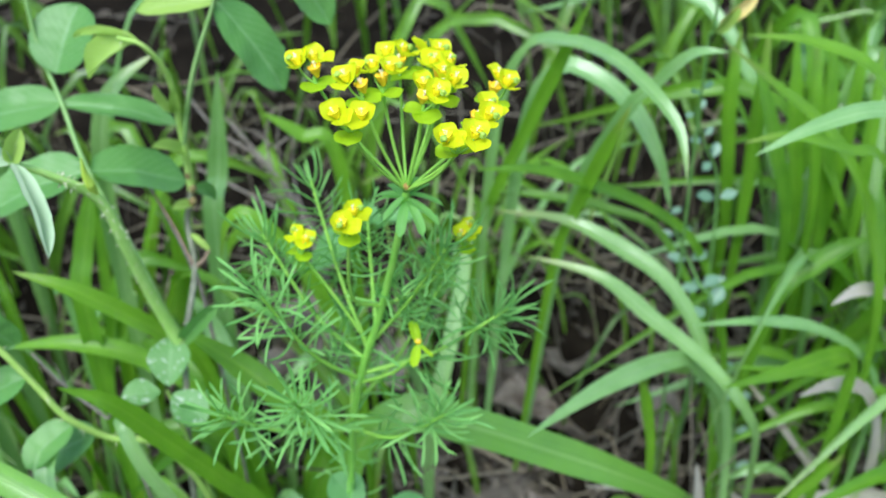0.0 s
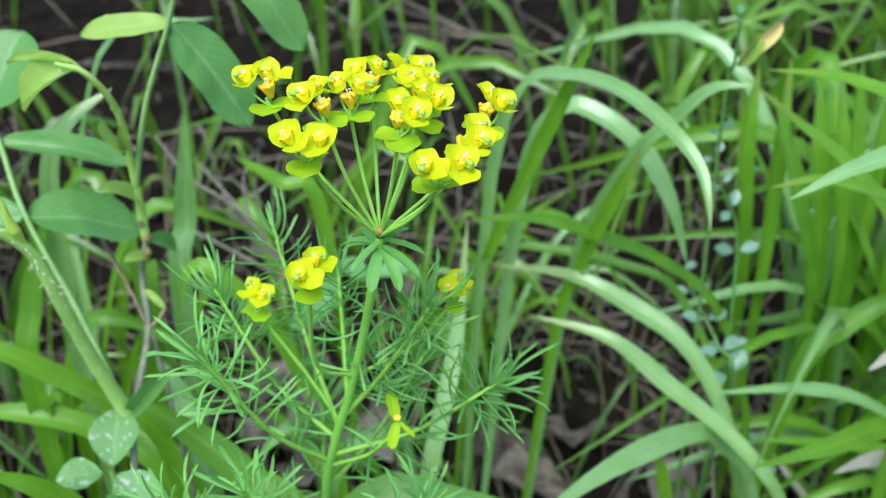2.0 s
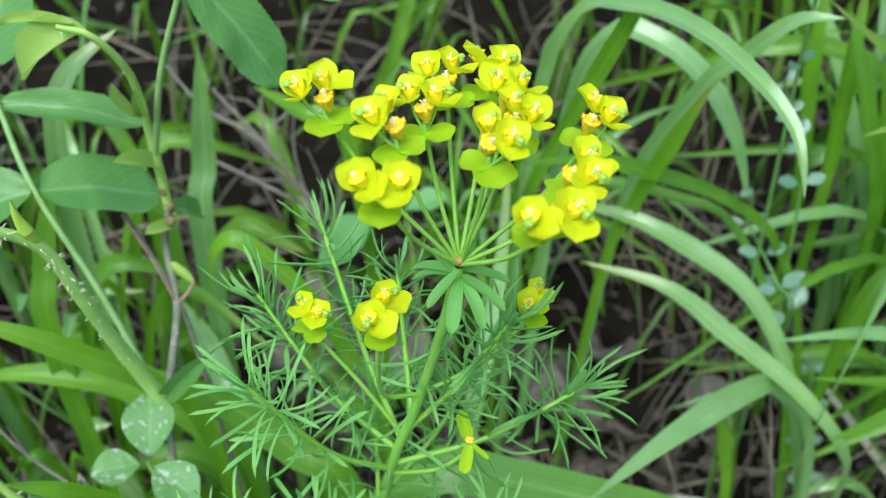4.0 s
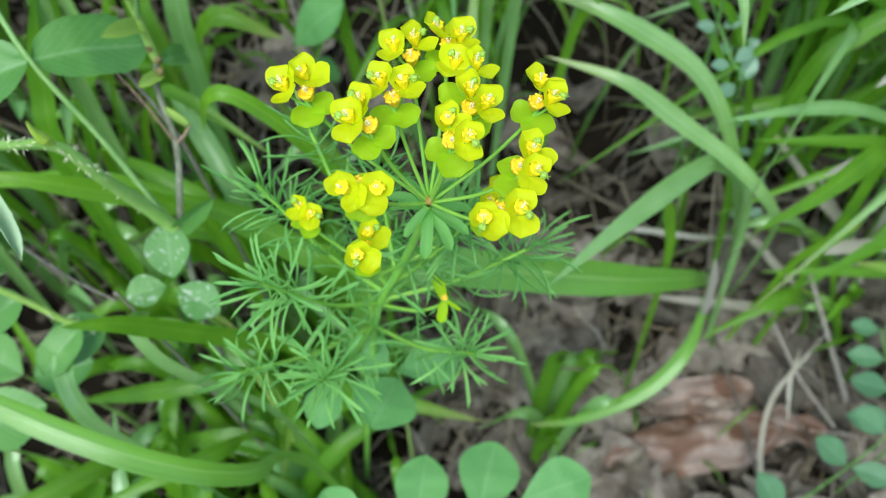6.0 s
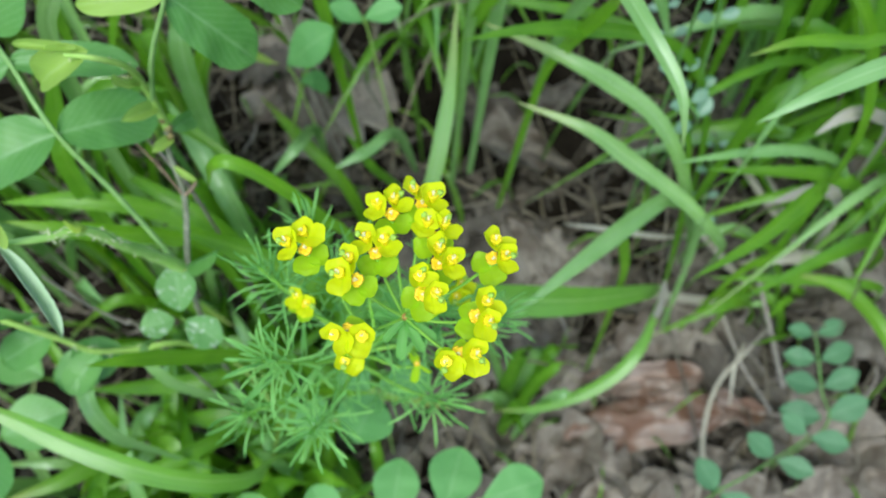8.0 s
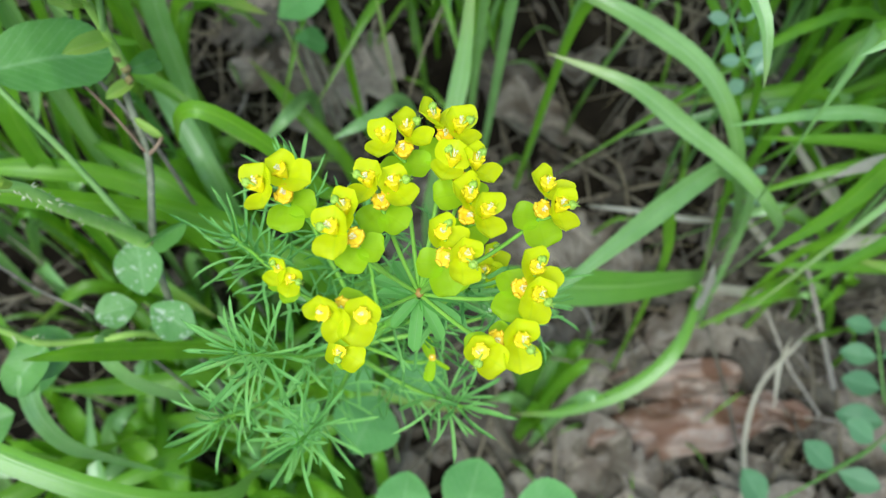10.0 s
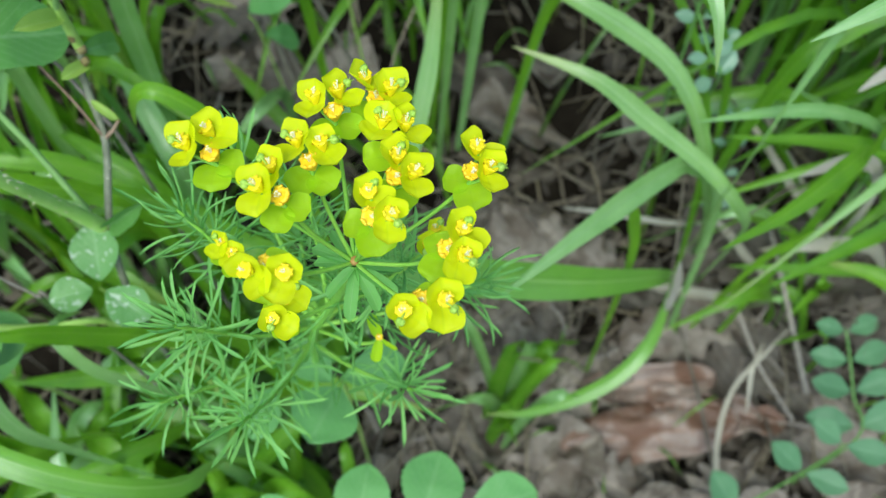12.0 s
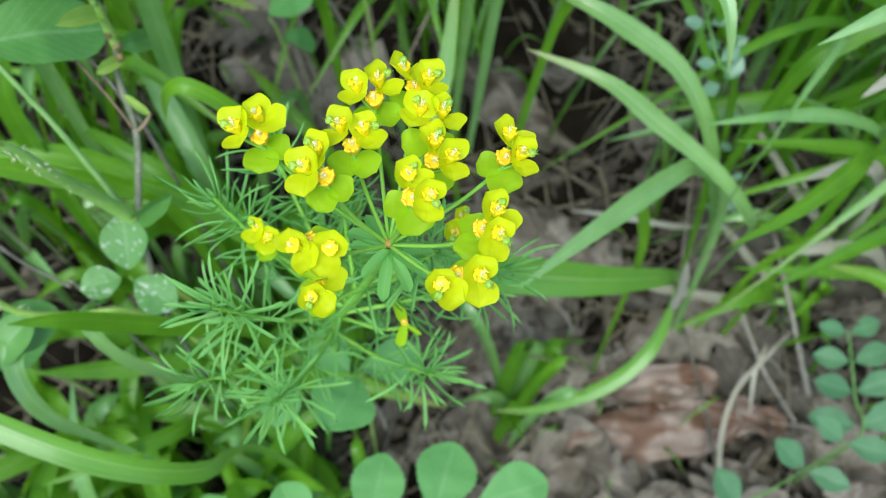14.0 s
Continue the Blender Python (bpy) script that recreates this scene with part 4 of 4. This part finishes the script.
rose_leaflet(rose, (-69, 290, 338), (-72.5, 285, 349), (-0.2, -0.9, 0.4), 0.3, M_ROSE_YOUNG, "small stipule leaf", 0.5, 0.1, 36)
rose_leaflet(rose, (-98, 285, 320), (-71, 299, 310), (0.1, -0.35, 1), 0.60, seed=1)
rose_leaflet(rose, (-99, 285, 320), (-130, 274, 312), (-0.2, -0.4, 1), 0.6, seed=2)
rose_leaflet(rose, (-109, 300, 336), (-73, 304, 330), (0.1, -0.25, 1), 0.32, seed=3)
rose_leaflet(rose, (-109, 300, 336), (-142, 296, 330), (-0.1, -0.5, 0.9), 0.5, seed=4)
rose_leaflet(rose, (-110, 302, 345), (-104, 316, 364), (-0.2, -0.9, 0.5), 0.9, seed=5)
rose_leaflet(rose, (-52, 293, 373), (-32, 291, 346), (0.3, -0.6, 0.8), 0.46, seed=6)
rose_leaflet(rose, (-53, 293, 373), (-77, 292, 371), (0, -0.6, 0.8), 0.32, M_ROSE_YOUNG, seed=7)
rose_leaflet(rose, (-36, 294, 392), (-17, 292, 367), (0.2, -0.7, 0.7), 0.4, seed=8)
rose_leaflet(rose, (-74, 282, 365), (-91, 278, 356), (-0.3, -0.6, 0.8), 0.50, M_ROSE_YOUNG, "young yellow-green curled leaflet", 0.45, 0.5, 9)
rose_leaflet(rose, (-76, 282, 366), (-94, 284, 366), (-0.1, -0.5, 0.9), 0.16, M_ROSE_YOUNG, "young yellow-green curled leaflet", 0.6, 0.3, 19)
rose_leaflet(rose, (-69, 293, 321), (-74.5, 283, 330), (0, -0.6, 0.8), 0.34, M_ROSE_YOUNG, "small stipule leaf", 0.5, 0.3, 10)
b = bmesh.new()
add_tube(b, [Vector(p) * 0.001 for p in ((-80, 247, 331), (-80.3, 245.5, 334), (-80.5, 244, 338))], 0.0006, 0.0015, 8, 6)
add_tube(b, [Vector(p) * 0.001 for p in ((-80.5, 244, 338), (-80.8, 243, 342), (-80.4, 242, 347))], 0.0015, 0.0003, 8, 6)
part("bud", b, M_ROSE_BUD, rose, "pointed yellow-green leaf bud")
rose_leaflet(rose, (-95, 234, 350), (-80, 214, 336), (0.8, -0.5, 0.3), 0.14, M_PALE_LEAF, "folded pale young leaflet", 0.9, 0.2, 13)
rose_leaflet(rose, (-95, 234, 350), (-103, 233, 356), (0.1, -0.8, 0.5), 0.5, M_PALE_LEAF, "folded pale young leaflet", 0.6, 0.2, 14)
rose_leaflet(rose, (-95, 234, 350), (-91, 235, 359), (0.3, -0.8, 0.4), 0.5, M_ROSE_YOUNG, "folded pale young leaflet", 0.5, 0.2, 15)

low_rose = thing("rose_shoot", (-0.060, 0.250, ground_at(-0.060, 0.250)), "low trailing dog rose stem with bristles", "rose", "rose shoots")
LOW = [(-60, 250, 10), (-62, 248, 180), (-75, 245, 233), (-91, 240, 244), (-101, 235, 258), (-108, 235, 272), (-118, 235, 290), (-140, 240, 310)]
low_cane = cane(low_rose, LOW, 0.0012, 0.0010, M_ROSE_STEM)
prickles(low_cane, LOW[2:], 30, 0.0017, 3, 0.0015)
for k, (bs, tp, nm) in enumerate((
    ((-110, 236, 275), (-128, 228, 268), (0, -0.4, 1)),
    ((-112, 238, 284), (-122, 232, 305), (0, -0.9, 0.4)),
    ((-100, 235, 256), (-112, 222, 250), (0, -0.3, 1)),
    ((-120, 236, 292), (-146, 226, 284), (0, -0.4, 1)),
    ((-95, 238, 248), (-118, 236, 236), (0, -0.4, 1)),
)):
    rose_leaflet(low_rose, bs, tp, nm, 0.62, seed=20 + k)


def trefoil(x, y, z, leaves, seed, label, material, category="seedling"):
    """A stalk from the ground with a few rounded leaflets at its head."""
    base = Vector((x + 0.01, y + 0.02, ground_at(x, y)))
    ob = thing("seedling", base, label, category, "seedlings")
    head = Vector((x, y, z))
    b = bmesh.new()
    add_tube(b, [base, base.lerp(head, 0.6) + Vector((0.004, 0.004, 0)), head], 0.0008, 0.0005, 6)
    part("leaf_stalk", b, M_ROSE_STEM, ob)
    for k, (deg, length, rise, wide) in enumerate(leaves):
        b = bmesh.new()
        start = polar(head, 0.002, deg)
        add_leaf(b, laid(start, polar(start, length, deg, rise), (0.0, -0.25, 1)), wide * 1.08, 0.54, 0.12, 0.2, teeth=26, oval=0.72, n=40, across=8, wave=0.03, seed=seed + k)
        part("leaflet", b, material, ob)


trefoil(-0.072, 0.246, 0.260, ((95, 0.014, 0.010, 0.75), (200, 0.012, 0.002, 0.8), (-30, 0.014, -0.005, 0.75)), 40, "small three-leaved seedling with white-flecked leaflets", M_SPOTTED)
def compound_leaf(root, axis, leaves, seed, label):
    """A low plant: an axis from the ground with rounded leaflets (base, tip, breadth), in millimetres."""
    ob = thing("seedling", root, label, "seedling", "seedlings")
    b = bmesh.new()
    add_tube(b, [Vector(root)] + [Vector(p) * 0.001 for p in axis], 0.0007, 0.0005, 6)
    part("leaf_stalk", b, M_ROSE_STEM, ob)
    for k, (base, tip, wide) in enumerate(leaves):
        b = bmesh.new()
        add_leaf(b, laid(Vector(base) * 0.001, Vector(tip) * 0.001, (0, -0.3, 1)), wide * 1.08, 0.60, 0.10, 0.22, teeth=24, oval=0.72, n=36, across=8, wave=0.035, seed=seed + k)
        part("leaflet", b, M_SEEDLING, ob)


compound_leaf((-0.006, 0.245, 0.0), [(-6, 240, 120), (-5, 232, 205), (-6, 230, 222)], (
    ((-6, 231, 219), (16, 238, 213), 0.62), ((-5, 227, 224), (-13, 208, 233), 0.90), ((-26, 226, 228), (-31, 209, 230), 0.66), ((-8, 228, 224), (-19, 238, 232), 0.7)), 50, "low seedling with oval toothed leaflets under the spurge")
compound_leaf((-0.075, 0.205, 0.0), [(-64, 186, 150), (-53, 179, 198), (-19, 181, 200), (4, 181, 200), (19, 185, 200), (33, 191, 200)], (
    ((-21, 180, 200), (-32, 197, 202), 0.72), ((-2, 182, 200), (3, 207, 203), 0.66), ((19, 186, 200), (27, 211, 202), 0.74), ((34, 191, 200), (58, 197, 203), 0.74), ((20, 184, 200), (41, 177, 197), 0.62)), 60, "low leaf with a row of rounded soft green leaflets")
compound_leaf((-0.040, 0.405, 0.075), [(-45, 398, 150), (-47, 390, 195), (-49, 388, 205)], (
    ((-49, 388, 207), (-27, 392, 229), 0.62), ((-46, 394, 186), (-32, 400, 174), 0.6)), 90, "low herb with bright toothed leaves behind the spurge")
compound_leaf((0.0, 0.410, 0.078), [(-6, 402, 160), (-10, 397, 215), (-12, 395, 232)], (
    ((-12, 395, 232), (5, 397, 238), 0.6), ((-12, 396, 228), (-26, 399, 238), 0.55)), 94, "low herb with bright toothed leaves behind the spurge")
trefoil(-0.140, 0.242, 0.200, ((10, 0.022, 0.003, 0.8), (150, 0.022, 0.003, 0.8)), 72, "low seedling with rounded leaflets", M_ROSE)
trefoil(-0.150, 0.215, 0.215, ((20, 0.026, 0.003, 0.75), (-90, 0.026, 0.003, 0.8)), 76, "low seedling with rounded leaflets", M_ROSE)
trefoil(-0.060, 0.185, 0.130, ((20, 0.024, 0.003, 0.75), (120, 0.022, 0.003, 0.8), (-100, 0.022, 0.003, 0.8)), 80, "low seedling with rounded leaflets", M_ROSE)



# ---- vetches ----
def vetch(root, rachis, pairs, length, seed, label, material=None, face=(0, -0.3, 1)):
    """A vetch leaf: a thin axis with pairs of oval leaflets."""
    rn = random.Random(seed)
    ob = thing("vetch", root, label, "vetch", "vetches")
    b = bmesh.new()
    pts = [Vector(root)] + [Vector(p) * 0.001 for p in rachis]
    add_tube(b, pts, 0.0007, 0.0004, 6)
    part("axis", b, M_VETCH_STEM, ob)
    line = spline(pts[1:], 100)
    tans = tangents(line)
    for k in range(pairs):
        i = int(8 + 88 * k / max(1, pairs - 1))
        for sgn in (-1, 1):
            side = tans[i].cross(Vector(face)).normalized() * sgn
            d = side * 0.95 + tans[i] * 0.3 + Vector((0, 0, rn.uniform(-0.1, 0.2)))
            ln = length * rn.uniform(0.85, 1.1) * (1 - 0.42 * k / pairs)
            b = bmesh.new()
            add_leaf(b, laid(line[i] + d * 0.0012, line[i] + d.normalized() * ln, face), 0.60, 0.54, 0.1, 0.12, oval=0.8, n=14, across=6, wave=0.03, seed=seed + k)
            part("leaflet", b, material or M_VETCH, ob)
    return ob


vetch((0.215, 0.232, 0.01), [(217, 238, 100), (216, 255, 106), (215, 270, 112), (214, 284, 116)], 4, 0.0240, 100, "vetch leaf with pairs of blue-green oval leaflets above dead leaves")
vetch((0.150, 0.195, 0.01), [(160, 208, 75), (172, 214, 100), (184, 221, 140), (187, 224, 150)], 3, 0.0250, 110, "vetch shoot with blue-green oval leaflets above dead leaves")
PALE_VETCH = "tall thin vetch with small bluish leaflets among the grass"
vetch((0.140, 0.372, 0.07), [(137, 366, 200), (133, 370, 267), (124, 368, 288), (116, 366, 307)], 5, 0.0098, 120, PALE_VETCH, M_VETCH_PALE, (0, -0.55, 0.8))
vetch((0.150, 0.400, 0.08), [(134, 348, 215), (128, 352, 229), (123, 375, 236), (120, 395, 240)], 5, 0.0120, 130, PALE_VETCH, M_VETCH_PALE, (0, -0.4, 0.9))
vetch((0.165, 0.345, 0.06), [(160, 340, 120), (158, 352, 150), (157, 362, 176)], 4, 0.0095, 140, PALE_VETCH, M_VETCH_PALE, (0, -0.4, 0.9))
flower_vetch = vetch((0.132, 0.368, 0.07), [(112, 347, 318), (110, 340, 348), (108, 335, 366)], 2, 0.0070, 150, "thin vetch stem tip with a withering yellow leaf")
b = bmesh.new()
add_leaf(b, laid((0.1115, 0.3400, 0.3500), (0.1225, 0.338, 0.3620), (0.2, -0.9, 0.3)), 0.28, 0.5, 0.3, 0.2, point=0.9, wave=0.05, seed=3)
part("withered_leaf", b, M_YELLOWED, flower_vetch, "yellow withering leaf")
b = bmesh.new()
add_leaf(b, laid((0.1105, 0.3400, 0.3480), (0.1160, 0.338, 0.3590), (0.4, -0.9, 0.2)), 0.4, 0.5, 0.5, 0.1, point=0.9, seed=4)
part("bud", b, M_ROSE_YOUNG, flower_vetch, "pale green bud")


# ---- dry twigs ----
def twig(points, r0, r1, sides=()):
    b = bmesh.new()
    add_tube(b, [Vector(p) * 0.001 for p in points], r0, r1, 7)
    for s in sides:
        add_tube(b, [Vector(p) * 0.001 for p in s], r1 * 1.1, r1 * 0.4, 6)
    whole("dry_twig", b, M_TWIG, "grey dry branched twig lying in the grass", "twig", "dry twigs")


twig([(-30, 395, 80), (-47, 402, 200), (-53, 410, 222), (-69, 420, 244), (-90, 425, 270)], 0.0013, 0.0007,
     [[(-53, 410, 222), (-58, 416, 246), (-56, 420, 268)], [(-69, 420, 244), (-71, 424, 262), (-66, 426, 275)], [(-48, 402, 204), (-40, 406, 226), (-42, 408, 240)], [(-60, 414, 232), (-74, 410, 236)]])
twig([(-30, 400, 110), (-47, 410, 205), (-49, 410, 219), (-60, 410, 239), (-74, 410, 258), (-91, 412, 269), (-104, 414, 288)], 0.0012, 0.0006,
     [[(-54, 410, 228), (-66, 408, 244), (-69, 408, 250), (-76, 408, 260)], [(-49, 410, 219), (-46, 405, 236), (-50, 402, 256)], [(-60, 410, 239), (-63, 410, 262), (-60, 412, 284)], [(-64, 410, 262), (-55, 412, 270), (-51, 412, 281)], [(-46, 410, 216), (-39, 406, 232), (-34, 404, 246)]])
twig([(-10, 420, 120), (-35, 425, 190), (-70, 430, 215), (-110, 436, 235)], 0.0011, 0.0006, [[(-60, 428, 208), (-70, 424, 232), (-72, 424, 250)]])
twig([(-60, 290, 90), (-70, 293, 250), (-74, 295, 275), (-81, 300, 291), (-87, 302, 306)], 0.0008, 0.0005)
twig([(-70, 245, 60), (-90, 248, 236), (-96, 250, 243), (-109, 255, 251), (-122, 262, 261)], 0.0006, 0.0004, [[(-109, 255, 251), (-112, 256, 262)]])
twig([(180, 323, 72), (192, 286, 62), (200, 272, 57), (209, 258, 52)], 0.0009, 0.0007)
twig([(215, 270, 60), (205, 310, 80), (190, 345, 110)], 0.0016, 0.001)


# ---- dead leaves ----
DEAD = []
for k in range(8):
    b = bmesh.new()
    add_leaf(b, Matrix.Translation((0, -0.5, 0)), 0.52 + 0.09 * (k % 3), 0.55, (-0.10, 0.16, 0.05, 0.22)[k % 4], (0.18, -0.16, 0.30, 0.06)[k % 4], point=1.1, n=40, across=10, wave=0.085, seed=200 + k, lobes=(4, 0, 5, 3)[k % 4])
    DEAD.append(mesh_of("dead_leaf", b, M_DEAD))
b = bmesh.new()
add_tube(b, [(0, -0.5, 0), (0.03, -0.62, 0.03), (0.01, -0.78, 0.02)], 0.014, 0.012, 6, 6)
STALK = mesh_of("leaf_stalk", b, M_TWIG)
rn = random.Random(77)
for k in range(190):
    if k < 110:
        x, y = rn.uniform(0.0, 0.34), rn.uniform(0.14, 0.36)
    else:
        x, y = rn.uniform(-0.12, 0.34), rn.uniform(0.12, 0.44)
    size = rn.uniform(0.032, 0.066) * (1.3 if k % 9 == 0 else 1.0)
    ob = new("dead_leaf", DEAD[k % 8])
    ob.matrix_basis = Matrix.Translation((x, y, ground_at(x, y) + 0.003 + 0.010 * rn.random())) @ Euler((rn.uniform(-0.3, 0.3) + 0.15, rn.uniform(-0.3, 0.3), rn.uniform(0, 6.28))).to_matrix().to_4x4() @ Matrix.Scale(size, 4)
    stalk = part("leaf_stalk", STALK, None, ob)
    stalk.matrix_parent_inverse = Matrix.Identity(4)
    tagged(ob, "crumpled grey-brown dead leaf on the ground", "dead leaf", "dead leaves")
for x, y, lift, size, turn in ((-0.052, 0.425, 0.014, 0.062, 0.6), (-0.085, 0.455, 0.016, 0.060, 4.0), (0.060, 0.424, 0.012, 0.058, 1.2), (0.092, 0.436, 0.014, 0.055, 3.0), (0.035, 0.360, 0.008, 0.050, 5.0), (0.060, 0.330, 0.008, 0.048, 0.3), (0.105, 0.232, 0.010, 0.050, 2.5), (0.140, 0.215, 0.010, 0.045, 5.6)):
    ob = new("dead_leaf", DEAD[int(size * 1000) % 8])
    ob.matrix_basis = Matrix.Translation((x, y, ground_at(x, y) + lift)) @ Euler((0.55, 0.1, turn)).to_matrix().to_4x4() @ Matrix.Scale(size, 4)
    stalk = part("leaf_stalk", STALK, None, ob)
    stalk.matrix_parent_inverse = Matrix.Identity(4)
    tagged(ob, "large grey-brown dead leaf leaning on the litter", "dead leaf", "dead leaves")
# pale dead leaves spread over the open litter
rn = random.Random(91)
PALE = []
for k in range(5):
    b = bmesh.new()
    add_leaf(b, Matrix.Translation((0, -0.5, 0)), 0.55 + 0.06 * k, 0.52, (-0.08, 0.15, 0.06, 0.20, -0.12)[k], (0.15, -0.15, 0.28, 0.08, -0.1)[k], point=1.1, n=40, across=12, wave=0.10, seed=300 + k, lobes=(0, 4, 0, 3, 5)[k])
    PALE.append(mesh_of("dead_leaf", b, M_DEAD_PALE))
for x, y, size in ((106, 261, 42), (91, 242, 40), (130, 225, 44), (156, 310, 46), (254, 241, 48), (270, 226, 40), (173, 222, 38), (95, 288, 40), (76, 345, 44), (114, 299, 40), (150, 200, 42), (205, 205, 44), (235, 262, 40), (120, 200, 40), (60, 300, 38), (240, 205, 44), (-34, 425, 52), (-66, 446, 48), (74, 404, 46), (100, 345, 38)):
    x, y = x * 0.001, y * 0.001
    ob = new("dead_leaf", PALE[rn.randrange(5)])
    ob.matrix_basis = Matrix.Translation((x, y, ground_at(x, y) + 0.012 + 0.006 * rn.random())) @ Euler((rn.uniform(-0.35, 0.35) + 0.3, rn.uniform(-0.35, 0.35), rn.uniform(0, 6.28))).to_matrix().to_4x4() @ Matrix.Scale(size * 0.0014, 4)
    stalk = part("leaf_stalk", STALK, None, ob)
    stalk.matrix_parent_inverse = Matrix.Identity(4)
    tagged(ob, "pale pinkish-grey dead leaf lying on the litter", "dead leaf", "dead leaves")
for base, tip, wide, seed, cupped in (
    ((0.092, 0.250, 0.032), (0.186, 0.262, 0.036), 0.32, 9, -0.16),
    ((0.214, 0.262, 0.030), (0.140, 0.274, 0.034), 0.30, 17, 0.14),
    ((0.104, 0.281, 0.034), (0.176, 0.285, 0.040), 0.27, 23, 0.25),
):
    b = bmesh.new()
    add_leaf(b, laid(base, tip, (0, -0.35, 1)), wide, 0.45, cupped, -0.10, point=0.9, n=48, across=16, wave=0.11, seed=seed, lobes=4 if seed == 17 else 0)
    red = whole("dead_leaf", b, M_DEAD_RED, "large reddish-brown dead leaf curled on the ground", "dead leaf", "dead leaves")
    b = bmesh.new()
    away = (Vector(base) - Vector(tip)).normalized()
    add_tube(b, [Vector(base) - 0.004 * away, Vector(base) + 0.006 * away + Vector((0, 0, 0.002)), Vector(base) + 0.015 * away], 0.0007, 0.0006, 6, 6)
    part("leaf_stalk", b, M_TWIG, red)
